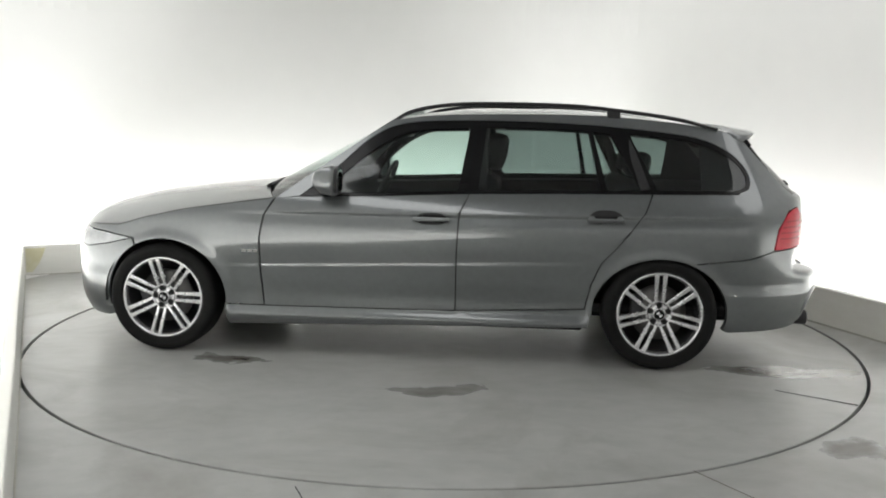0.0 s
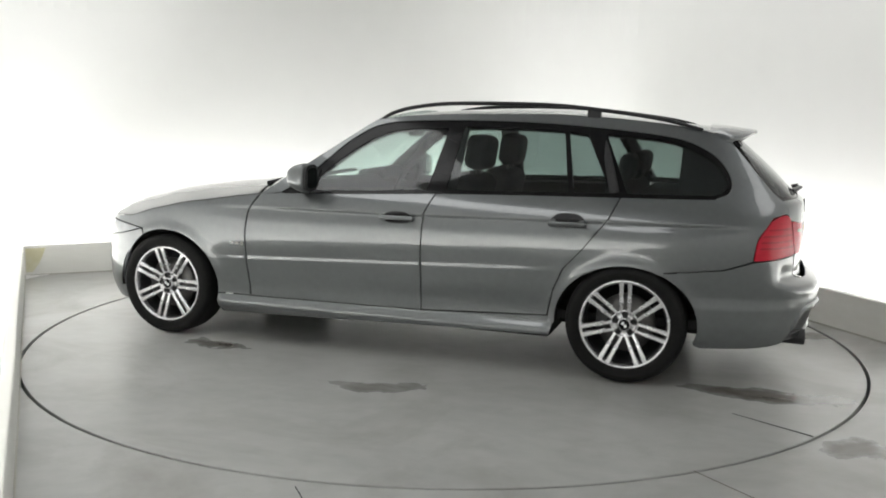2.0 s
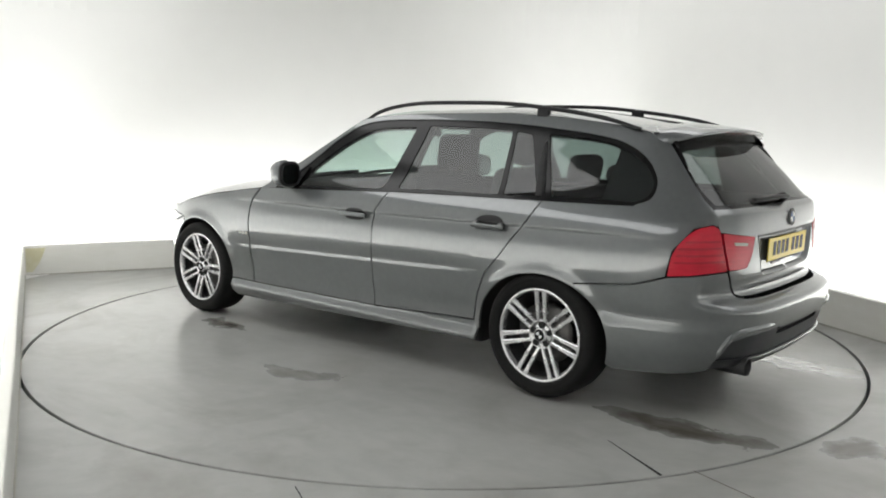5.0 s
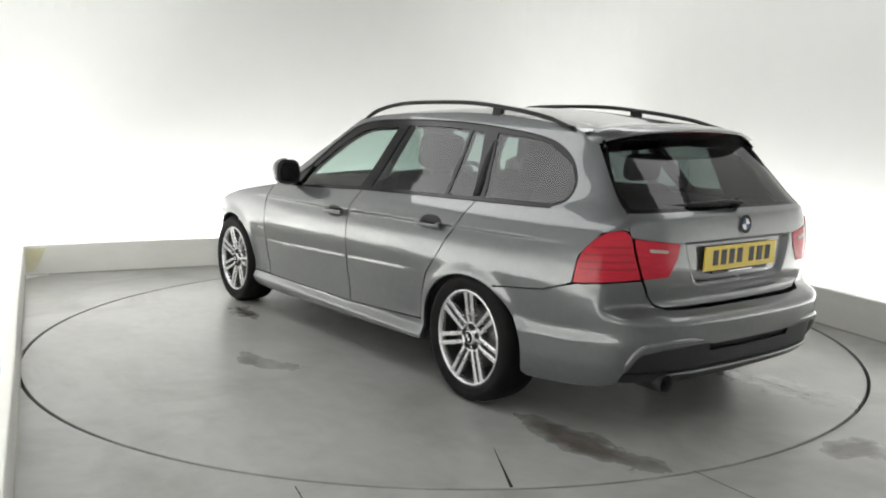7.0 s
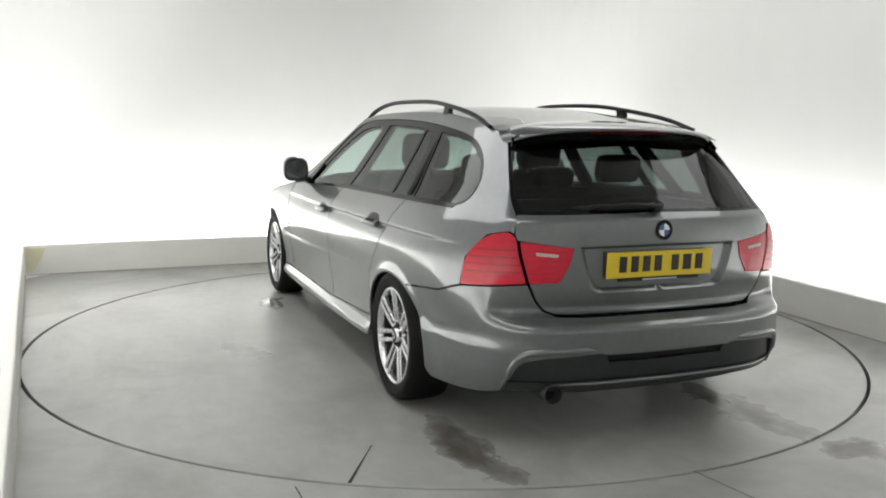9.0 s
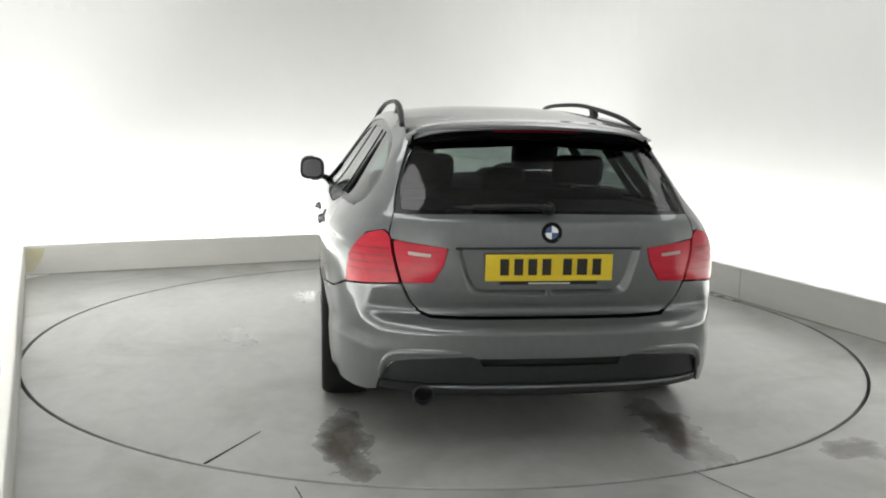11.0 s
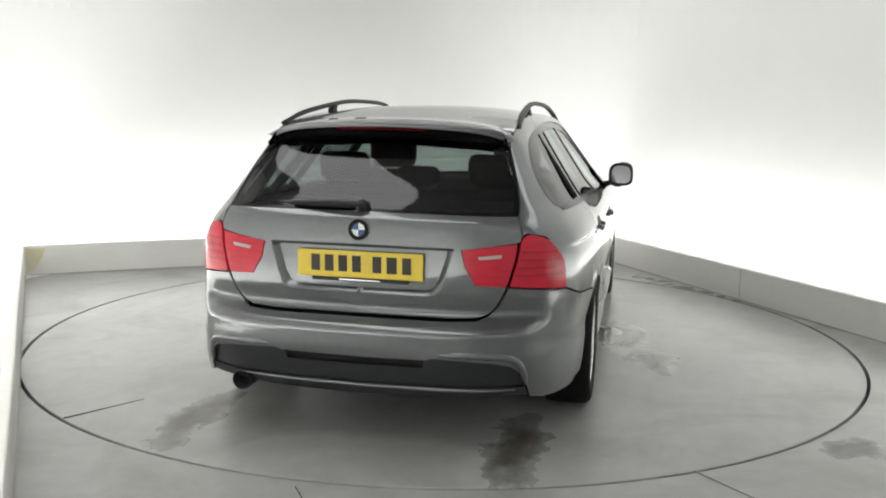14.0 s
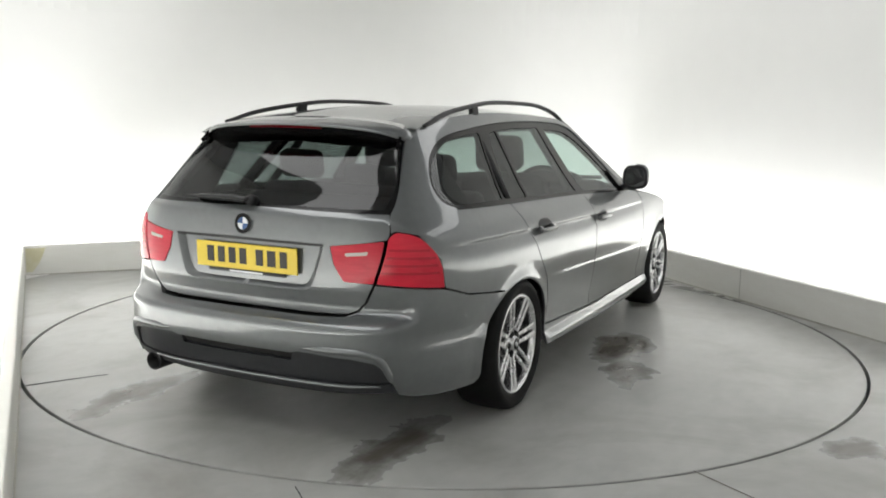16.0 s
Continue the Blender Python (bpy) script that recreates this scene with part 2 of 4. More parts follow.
def box(bm, sx, sy, sz, m=None, bevel=0.0, segments=2):
    made = bmesh.ops.create_cube(bm, size=1.0, matrix=(m or Matrix()) @ Matrix.Diagonal((sx, sy, sz, 1)))["verts"]
    if bevel:
        edges = list({e for v in made for e in v.link_edges})
        bmesh.ops.bevel(bm, geom=edges, offset=bevel, segments=segments, affect="EDGES", profile=0.5)
    return made


def lathe(name, profile, mat, parent, label="", steps=64, closed=False):
    """Turns (radius, y) round the y axis."""
    verts, faces, n = [], [], len(profile)
    for i in range(steps):
        a = 2 * math.pi * i / steps
        verts += [(r * math.cos(a), y, r * math.sin(a)) for r, y in profile]
    for i in range(steps):
        j = (i + 1) % steps
        for k in range(n if closed else n - 1):
            l = (k + 1) % n
            faces.append((i * n + k, j * n + k, j * n + l, i * n + l))
    return mesh_object(name, verts, faces, mat, parent, label)


def catmull(points, steps=10):
    p = [np.array(q, float) for q in points]
    p = [2 * p[0] - p[1]] + p + [2 * p[-1] - p[-2]]
    out = []
    for a, b, c, d in zip(p, p[1:], p[2:], p[3:]):
        for t in np.linspace(0, 1, steps, endpoint=False):
            out.append(0.5 * (2 * b + (c - a) * t + (2 * a - 5 * b + 4 * c - d) * t * t + (3 * b - a - 3 * c + d) * t ** 3))
    out.append(p[-2])
    return out


def tube(name, points, radius, mat, parent, label="", steps=8, squash=1.0, around=12, ends=None):
    """A round or flattened bar along a smooth line; ends: the radius at both ends, as a share."""
    pts = [Vector(p) for p in catmull(points, steps)]
    verts, faces = [], []
    for i, p in enumerate(pts):
        way = (pts[min(i + 1, len(pts) - 1)] - pts[max(i - 1, 0)]).normalized()
        side = way.cross(Vector((0, 0, 1)))
        side = side.normalized() if side.length > 1e-4 else Vector((1, 0, 0))
        up = side.cross(way)
        share = 1.0
        if ends:
            f = i / (len(pts) - 1)
            share = ends + (1 - ends) * min(1.0, min(f, 1 - f) * 8)
        for k in range(around):
            a = 2 * math.pi * k / around
            verts.append(p + (side * math.cos(a) * radius + up * math.sin(a) * radius * squash) * share)
    n = len(pts)
    for i in range(n - 1):
        for k in range(around):
            l = (k + 1) % around
            faces.append((i * around + k, i * around + l, (i + 1) * around + l, (i + 1) * around + k))
    faces += [tuple(range(around))[::-1], tuple(range((n - 1) * around, n * around))]
    return mesh_object(name, verts, faces, mat, parent, label)


def loft(name, grid, mat, parent, label=""):
    """A smooth sheet over a grid of points."""
    g = np.array(grid, float)
    r, c = g.shape[:2]
    verts = g.reshape(-1, 3).tolist()
    faces = [(i * c + j, i * c + j + 1, (i + 1) * c + j + 1, (i + 1) * c + j) for i in range(r - 1) for j in range(c - 1)]
    return mesh_object(name, verts, faces, mat, parent, label)


# ---- the body's skin: arc u round the plan (0 amidships, rear negative) and height z ----
def smooth_line(xs, ys, q):
    xs, ys = np.asarray(xs, float), np.asarray(ys, float)
    q = np.clip(q, xs[0], xs[-1])
    h = np.diff(xs)
    d = np.diff(ys) / h
    m = np.zeros(len(xs))
    m[0], m[-1] = d[0], d[-1]
    for i in range(1, len(xs) - 1):
        if d[i - 1] * d[i] > 0:
            w1, w2 = 2 * h[i] + h[i - 1], h[i] + 2 * h[i - 1]
            m[i] = (w1 + w2) / (w1 / d[i - 1] + w2 / d[i])
    i = np.clip(np.searchsorted(xs, q, side="right") - 1, 0, len(h) - 1)
    t = (q - xs[i]) / h[i]
    return ((2 * t ** 3 - 3 * t ** 2 + 1) * ys[i] + (t ** 3 - 2 * t ** 2 + t) * h[i] * m[i]
            + (-2 * t ** 3 + 3 * t ** 2) * ys[i + 1] + (t ** 3 - t ** 2) * h[i] * m[i + 1])


PLAN = [(-2.290, 0), (-2.285, .2), (-2.268, .4), (-2.228, .563), (-2.13, .717), (-1.96, .811), (-1.75, .861), (-1.38, .891), (-.7, .906), (0, .908),
        (.7, .906), (1.38, .893), (1.62, .868), (1.83, .797), (1.98, .65), (2.075, .41), (2.112, .2), (2.122, 0)]
SIDE_Z = [.15, .19, .235, .262, .285, .33, .45, .57, .66, .74, .785, .80, .83, .88, .94, 1.0, 1.1, 1.2, 1.3, 1.37, 1.45]
SIDE_D = [-.09, -.03, -.010, -.020, -.036, -.036, -.020, -.005, 0, -.001, -.004, -.006, -.015, -.039, -.085, -.135, -.203, -.269, -.333, -.385, -.46]
REAR_Z = [.15, .2, .25, .33, .45, .500, .520, .535, .548, .56, .58, .61, .66, .72, .80, .90, .935, .962, 1.1, 1.27, 1.45]
REAR_D = [-.10, -.06, -.015, .020, .042, .042, .036, .012, -.030, -.066, -.076, -.068, -.057, -.055, -.057, -.062, -.068, -.103, -.243, -.435, -.635]
FRONT_Z = [.15, .2, .3, .5, .6, .7, .8, .9]
FRONT_D = [-.10, -.05, -.01, 0, -.02, -.08, -.25, -.6]


def plan_line():
    p = np.array(PLAN, float)
    q = np.vstack([p[1] * (1, -1), p, p[-2] * (1, -1)])
    out = []
    for i in range(1, len(q) - 2):
        a, b, c, d = q[i - 1:i + 3]
        for t in np.linspace(0, 1, 24, endpoint=False):
            out.append(.5 * (2 * b + (c - a) * t + (2 * a - 5 * b + 4 * c - d) * t * t + (3 * b - a - 3 * c + d) * t ** 3))
    out.append(p[-1])
    return np.array(out)


PL = plan_line()
ARC = np.concatenate([[0], np.cumsum(np.hypot(*np.diff(PL, axis=0).T))])
ARC -= np.interp(0, PL[:, 0], ARC)
U_REAR, U_FRONT = float(ARC[0]), float(ARC[-1])
TN = np.gradient(PL, axis=0)
TN /= np.linalg.norm(TN, axis=1)[:, None]


def skin(u, z):
    u, z = np.asarray(u, float), np.asarray(z, float)
    cx, cy = np.interp(u, ARC, PL[:, 0]), np.interp(u, ARC, PL[:, 1])
    nx, ny = -np.interp(u, ARC, TN[:, 1]), np.interp(u, ARC, TN[:, 0])
    side = smooth_line(SIDE_Z, SIDE_D, z)
    ends_low = smooth_line([.15, .20, .26, .34, .45], [-.055, -.035, -.020, -.010, -.008], z)
    w = np.clip((np.abs(u) - 1.0) / .25, 0, 1) * np.clip((.48 - z) / .06, 0, 1)
    side = side * (1 - w) + ends_low * w
    # shoulder crease: a soft hollow that ends in an edge at handle height, dying out at both ends
    fade = np.clip((1.05 - u) / .5, 0, 1) * np.clip((u + 2.02) / .3, 0, 1)
    line = .803 + .012 * np.clip(-u, 0, 1.5)
    side = side - .0120 * fade * np.where(z < line, np.exp(-((line - z) / .040) ** 2), np.exp(-((z - line) / .008) ** 2))
    # lower swage from the wing to the rear arch
    fade = np.clip((1.12 - u) / .3, 0, 1) * np.clip((u + 1.06) / .3, 0, 1)
    swage = .553 - .035 * u
    side = side - .0034 * fade * np.where(z < swage, np.exp(-((swage - z) / .013) ** 2), np.exp(-((z - swage) / .055) ** 2))
    # flares round the wheel openings
    for uc, a, b in ((1.37, .352, .338), (-1.372, .362, .302)):
        r = np.hypot((u - uc) / a, (z - .31) / b)
        side = side + .009 * np.exp(-((r - 1.0) / .11) ** 2) * (z > .24)
    # the bumper's ledge runs across the rear and dies out round the corner
    plain = smooth_line([.15, .25, .33, .45, .60, .66, .90, .962, 1.1, 1.27, 1.45], [-.10, -.015, .005, .010, -.030, -.052, -.062, -.103, -.243, -.435, -.635], z)
    across = np.clip((-nx - .50) / .35, 0, 1)
    rear = plain + (smooth_line(REAR_Z, REAR_D, z) - plain) * across * across * (3 - 2 * across)
    end = np.where(u < 0, rear, smooth_line(FRONT_Z, FRONT_D, z))
    return np.stack([cx + nx * end, cy + ny * side, z], -1)


def skin_normal(u, z, e=0.006):
    du = skin(np.minimum(u + e, U_FRONT), z) - skin(np.maximum(u - e, U_REAR), z)
    dz = skin(u, z + e) - skin(u, z - e)
    n = np.cross(dz, du)
    return n / np.maximum(np.linalg.norm(n, axis=-1), 1e-9)[..., None]


def rounded(points, r):
    """Closed outline with its corners rounded; a point's third value is its own radius."""
    out, n = [], len(points)
    for i in range(n):
        a, b, c = (np.array(points[k % n][:2], float) for k in (i - 1, i, i + 1))
        rad = points[i][2] if len(points[i]) > 2 else r
        la, lc = np.linalg.norm(a - b), np.linalg.norm(c - b)
        if rad <= 0:
            out.append(b)
            continue
        p = b + (a - b) / la * min(rad, la * 0.49)
        q = b + (c - b) / lc * min(rad, lc * 0.49)
        for t in np.linspace(0, 1, 6):
            out.append((1 - t) ** 2 * p + 2 * t * (1 - t) * b + t * t * q)
    return out


def inside(poly, pts):
    x, y = pts[:, 0], pts[:, 1]
    hit = np.zeros(len(pts), bool)
    for (x1, y1), (x2, y2) in zip(poly, np.roll(poly, -1, axis=0)):
        cut = (y1 > y) != (y2 > y)
        with np.errstate(divide="ignore", invalid="ignore"):
            hit ^= cut & (x < (x2 - x1) * (y - y1) / (y2 - y1) + x1)
    return hit


def resampled(loop, step):
    out = []
    for a, b in zip(loop, loop[1:] + loop[:1]):
        a, b = np.array(a, float), np.array(b, float)
        d = np.linalg.norm(b - a)
        if d < 1e-5:
            continue
        k = max(1, int(d / step))
        out += [a + (b - a) * i / k for i in range(k)]
    return out


def panel(name, outline, mat, parent, holes=(), off=0.0, thick=0.014, sides=(1,), res=0.035, label=""):
    """A piece of the body's skin within an outline in (u, z), with edges that turn inwards.
    sides: 1 the left half, -1 the right, both for a piece that runs across the middle."""
    loops = [resampled(list(l), res) for l in (outline, *holes)]
    pts, edges = [], []
    for l in loops:
        base = len(pts)
        pts += l
        edges += [(base + i, base + (i + 1) % len(l)) for i in range(len(l))]
    o = np.array(loops[0])
    lo, hi = o.min(0), o.max(0)
    gx, gy = np.meshgrid(np.arange(lo[0], hi[0], res), np.arange(lo[1] + res * .2, hi[1], res * 0.42))
    g = np.stack([gx.ravel(), gy.ravel()], -1)
    keep = inside(o, g)
    for h in loops[1:]:
        keep &= ~inside(np.array(h), g)
    g = g[keep]
    edge_pts = np.array(pts)
    if len(g):
        far = np.min(np.linalg.norm(g[:, None] - edge_pts[None], axis=2), axis=1) > res * 0.3
        g = g[far]
    allp = [Vector((float(p[0]), float(p[1]))) for p in pts] + [Vector((float(p[0]), float(p[1]))) for p in g]
    vs, _, fs, _, _, _ = delaunay_2d_cdt(allp, edges, [], 0, 1e-5)
    v = np.array([(p.x, p.y) for p in vs])
    mid = np.array([v[list(f)].mean(0) for f in fs])
    ok = inside(o, mid)
    for h in loops[1:]:
        ok &= ~inside(np.array(h), mid)
    tris = [tuple(f) for f, k in zip(fs, ok) if k]
    count = {}
    for f in tris:
        for a, b in zip(f, f[1:] + f[:1]):
            count[(a, b)] = True
    rim = [(a, b) for a, b in count if (b, a) not in count]
    u, z = v[:, 0], v[:, 1]
    nor = skin_normal(u, z)
    top = skin(u, z) + nor * off
    low = top - nor * thick
    verts, faces, normals = [], [], []
    n = len(v)
    for s in sides:
        base = len(verts)
        flip = np.array((1, s, 1))
        verts += (top * flip).tolist() + (low * flip).tolist()
        nn = nor * flip
        for f in tris:
            g_ = f[::-1] if s > 0 else f
            faces.append(tuple(base + i for i in g_))
            normals += [tuple(nn[i]) for i in g_]
        for a, b in rim:
            if len(sides) > 1 and abs(u[a] - U_REAR) < 1e-4 and abs(u[b] - U_REAR) < 1e-4:
                continue
            if len(sides) > 1 and abs(u[a] - U_FRONT) < 1e-4 and abs(u[b] - U_FRONT) < 1e-4:
                continue
            q = (a, b, b + n, a + n) if s > 0 else (b, a, a + n, b + n)
            p = np.array([verts[base + i] for i in q])
            w = np.cross(p[1] - p[0], p[3] - p[0])
            w = w / max(np.linalg.norm(w), 1e-9)
            faces.append(tuple(base + i for i in q))
            normals += [tuple(w)] * 4
    ob = mesh_object(name, verts, faces, mat, parent, label)
    ob.data.normals_split_custom_set(normals)
    return ob


def both(name, outline, mat, parent, **more):
    return [panel(name, outline, mat, parent, sides=(s,), **more) for s in (1, -1)]


def skin_frame(u, z, side=1, off=0.0):
    """A pose on the skin: x along it forwards, y outwards, z up."""
    p = skin(u, z)
    n = skin_normal(np.array(u), np.array(z))
    p, n = Vector(p.tolist()) + Vector(n.tolist()) * off, Vector(n.tolist())
    if side < 0:
        p.y, n.y = -p.y, -n.y
    zax = (Vector((0, 0, 1)) - n * n.z).normalized()
    xax = n.cross(zax)
    m = Matrix((xax, n, zax)).transposed().to_4x4()
    m.translation = p
    return m


# ---- structure: floor, kerbs, cove walls, ceiling ----
def ring_floor():
    """The floor round the turntable: one sheet with a round opening and an upright rim in it."""
    r0, k = DISC_R + 0.018, 128
    corners = [(LEFT - COVE, NEAR), (RIGHT + COVE, NEAR), (RIGHT + COVE, BACK + COVE), (LEFT - COVE, BACK + COVE)]
    # rays from the disc's centre to the rectangle, in the room's own axes
    verts, faces = [], []
    for i in range(k):
        a = 2 * math.pi * i / k
        c, s = math.cos(a), math.sin(a)
        far = min([(RIGHT + COVE) / c if c > 1e-9 else 1e9, (LEFT - COVE) / c if c < -1e-9 else 1e9,
                   (BACK + COVE) / s if s > 1e-9 else 1e9, NEAR / s if s < -1e-9 else 1e9])
        verts += [(r0 * c, r0 * s, -0.3), (r0 * c, r0 * s, 0), (far * c, far * s, 0)]
    base = len(verts)
    for x, y in corners:
        verts.append((x, y, 0))
    for i in range(k):
        j = (i + 1) % k
        faces += [(3 * i + 1, 3 * j + 1, 3 * j, 3 * i), (3 * i + 2, 3 * j + 2, 3 * j + 1, 3 * i + 1)]
    for q, (x, y) in enumerate(corners):
        a = math.atan2(y, x) % (2 * math.pi)
        i = int(a / (2 * math.pi / k)) % k
        faces.append((3 * i + 2, base + q, 3 * ((i + 1) % k) + 2))
    ob = mesh_object("floor", verts, faces, floor_paint("grey_floor_paint", [(0.72, -2.5, 0.30, 0.18, -10, 1.0), (-1.5, -2.3, 0.5, 0.25, 40, 0.25), (2.42, 0.4, 0.30, 2.2, 0, 0.55), (1.9, -1.6, 0.5, 0.4, 20, 0.35)]), smooth=False)
    ob.matrix_world = ROOM
    tagged(ob, "worn grey painted concrete studio floor with damp stains", "floor", kind="structure")
    seam = bmesh.new()
    box(seam, 0.42, 0.003, 0.003, pose(0, 0, 0))
    ob2 = part("floor_joint", seam, PIT, ob)
    ob2.matrix_local = ROOM.inverted() @ pose(-0.445, -2.66, 0.0022, 0, 0, -67)
    seam = bmesh.new()
    box(seam, 0.40, 0.0022, 0.003)
    ob2 = part("floor_joint", seam, GROUT, ob)
    ob2.matrix_local = ROOM.inverted() @ pose(1.08, -2.42, 0.0022, 0, 0, -58)
    pit = bmesh.new()
    bmesh.ops.create_circle(pit, cap_ends=True, segments=64, radius=DISC_R + 0.25)
    p = part("turntable_pit", pit, PIT)
    p.location.z = -0.28
    tagged(p, "dark pit under the turntable", "pit", kind="structure")


def kerb(name, x0, x1, y, rz, label):
    """A low upstand in front of the light cove: an upright face with a rounded top edge and a flat cap."""
    bm = bmesh.new()
    n = 24
    prof = [(0, 0.0), (0, KERB_H - 0.008), (0.003, KERB_H - 0.002), (0.008, KERB_H), (0.05, KERB_H), (0.05, 0.0)]
    rows = []
    for i in range(n + 1):
        x = x0 + (x1 - x0) * i / n
        rows.append([bm.verts.new((x, y + d + 0.002 * math.sin(x * 2.3), h)) for d, h in prof])
    for a, b in zip(rows, rows[1:]):
        for j in range(len(prof) - 1):
            bm.faces.new((a[j], b[j], b[j + 1], a[j + 1]))
    for r in (rows[0], rows[-1]):
        bm.faces.new(r)
    ob = part(name, bm, KERB_PAINT)
    ob.matrix_world = ROOM @ pose(0, 0, 0, 0, 0, rz)
    tagged(ob, label, "kerb", kind="structure")
    foot = bmesh.new()
    box(foot, x1 - x0 - 0.02, 0.006, 0.008, pose((x0 + x1) / 2, y - 0.0035, 0.004))
    part("foot_joint", foot, FOOT, ob, "thin dirty joint along the floor")
    return ob


def cove_wall():
    """One wall round three sides behind the kerbs, 12 cm thick, its corners and its foot swept in curves."""
    x0, x1, y1, r = LEFT - COVE, RIGHT + COVE, BACK + COVE, 1.0
    path = [((x0, y), (-1, 0)) for y in np.linspace(NEAR, y1 - r, 9)]
    path += [((x0 + r - r * math.cos(a), y1 - r + r * math.sin(a)), (-math.cos(a), math.sin(a))) for a in np.linspace(0, math.pi / 2, 13)[1:]]
    path += [((x, y1), (0, 1)) for x in np.linspace(x0 + r, x1 - r, 6)[1:]]
    path += [((x1 - r + r * math.sin(a), y1 - r + r * math.cos(a)), (math.sin(a), math.cos(a))) for a in np.linspace(0, math.pi / 2, 13)[1:]]
    path += [((x1 + SLANT * (y - y1 + r), y), (1, 0)) for y in np.linspace(y1 - r, NEAR, 9)[1:]]
    f = 0.22
    prof = [(-0.30, -0.06), (-0.30, 0.004)] + [(-f + f * math.sin(a), 0.004 + f - f * math.cos(a)) for a in np.linspace(0, math.pi / 2, 9)]
    prof += [(0, 1.2), (0, 2.2), (0, TALL), (0.12, TALL), (0.12, -0.06)]
    verts, faces, n = [], [], len(prof)
    for (x, y), (dx, dy) in path:
        verts += [(x + dx * d, y + dy * d, h) for d, h in prof]
    for i in range(len(path) - 1):
        for j in range(n):
            k = (j + 1) % n
            faces.append((i * n + j, (i + 1) * n + j, (i + 1) * n + k, i * n + k))
    ob = mesh_object("wall_cove", verts, faces, WALL_PAINT)
    for p in ob.data.polygons:
        p.use_smooth = 1 <= p.index % n <= 11
    ob.matrix_world = ROOM
    tagged(ob, "plain white curved cove wall washed with light from below", "wall", kind="structure")


def build_studio():
    ring_floor()
    back = kerb("kerb_back", LEFT, RIGHT, BACK, 0, "low cream-painted upstand along the back of the light cove")
    # in a frame turned by -90 degrees x runs towards the near end
    right = kerb("kerb_right", -BACK, -NEAR - 0.3, RIGHT_OFF, -90 - SLANT_DEG, "low cream-painted upstand beside the turntable")
    kerb("kerb_left", NEAR + 0.3, BACK, -LEFT, 90, "low cream-painted upstand beside the camera stand")
    for x in (-0.25,):
        bm = bmesh.new()
        box(bm, 0.004, 0.004, KERB_H - 0.02, pose(x, RIGHT_OFF + 0.002 * math.sin(x * 2.3) - 0.001, KERB_H / 2))
        part("panel_joint", bm, JOINT, right, "upright joint between kerb panels")
    bm = bmesh.new()
    rows = []
    for h, w in ((0.03, 0.05), (0.10, 0.10), (0.17, 0.13), (0.225, 0.15)):
        rows.append([bm.verts.new((LEFT + 0.012 + d, BACK - 0.0045, h)) for d in (0, w)])
    for a, b in zip(rows, rows[1:]):
        bm.faces.new((a[0], a[1], b[1], b[0]))
    part("paint_patch", bm, YELLOWED, back, "yellowed worn paint by the corner")
    cove_wall()
    # unseen wall added behind the camera as a reflector for the bodywork
    bm = bmesh.new()
    box(bm, RIGHT - LEFT + 2 * COVE + 0.24, 0.12, TALL, pose((RIGHT + LEFT) / 2, NEAR - 0.06, TALL / 2))
    ob = part("bounce_wall_near", bm, NEAR_BOUNCE)
    ob.matrix_world = ROOM
    tagged(ob, "plain off-white wall added behind the camera to bounce light", "wall", kind="structure")
    bm = bmesh.new()
    box(bm, RIGHT - LEFT + 2 * COVE + 0.24, BACK - NEAR + COVE + 0.24, 0.1, pose((RIGHT + LEFT) / 2, (BACK + COVE + NEAR) / 2, TALL + 0.052))
    ob = part("ceiling", bm, CEILING_PAINT)
    ob.matrix_world = ROOM
    tagged(ob, "plain grey studio ceiling", "ceiling", kind="structure")


def build_turntable():
    disc = bmesh.new()
    k = 160
    rim = []
    for r, z in ((DISC_R, -0.12), (DISC_R, -0.003), (DISC_R - 0.003, 0.0)):
        rim.append([disc.verts.new((r * math.cos(2 * math.pi * i / k), r * math.sin(2 * math.pi * i / k), z)) for i in range(k)])
    for a, b in zip(rim, rim[1:]):
        for i in range(k):
            j = (i + 1) % k
            disc.faces.new((a[i], a[j], b[j], b[i]))
    disc.faces.new(rim[-1])
    damp = [(-1.95, -0.74, 0.62, 0.22, 3, 1.0), (-1.95, 0.68, 0.66, 0.21, 4, 1.0), (1.10, 0.89, 0.32, 0.15, 0, 1.0), (-0.09, 1.27, 0.42, 0.17, 5, 0.8),
            (0.13, -1.10, 0.62, 0.26, 4, 1.0), (-0.38, -1.29, 0.42, 0.22, 12, 1.0)]
    ob = part("turntable", disc, floor_paint("grey_turntable_paint", damp))
    tagged(ob, "round grey painted vehicle turntable with damp tyre marks", "turntable")
    a, b = Vector((-2.110, 1.236, 0)), Vector((-1.775, 1.045, 0))
    way = (b - a).normalized()
    side = Vector((-way.y, way.x, 0))
    seam = bmesh.new()
    rows = []
    for f, w in ((0.0, 0.0065), (0.35, 0.004), (0.7, 0.002), (1.0, 0.0008)):
        p = a + (b - a) * f
        rows.append([seam.verts.new(p + side * d + Vector((0, 0, h))) for d, h in ((-w, 0.0003), (-w, 0.002), (w, 0.002), (w, 0.0003))])
    for p, q in zip(rows, rows[1:]):
        for k in range(4):
            seam.faces.new((p[k], p[(k + 1) % 4], q[(k + 1) % 4], q[k]))
    part("joint", seam, PIT, ob, "dark open joint between deck plates, wider at the rim")
    return ob


# ---- the car ----
def arch(cx, cz, a, b, d0, d1, n=16):
    return [(cx + a * math.cos(radians(d)), cz + b * math.sin(radians(d))) for d in np.linspace(d0, d1, n)]


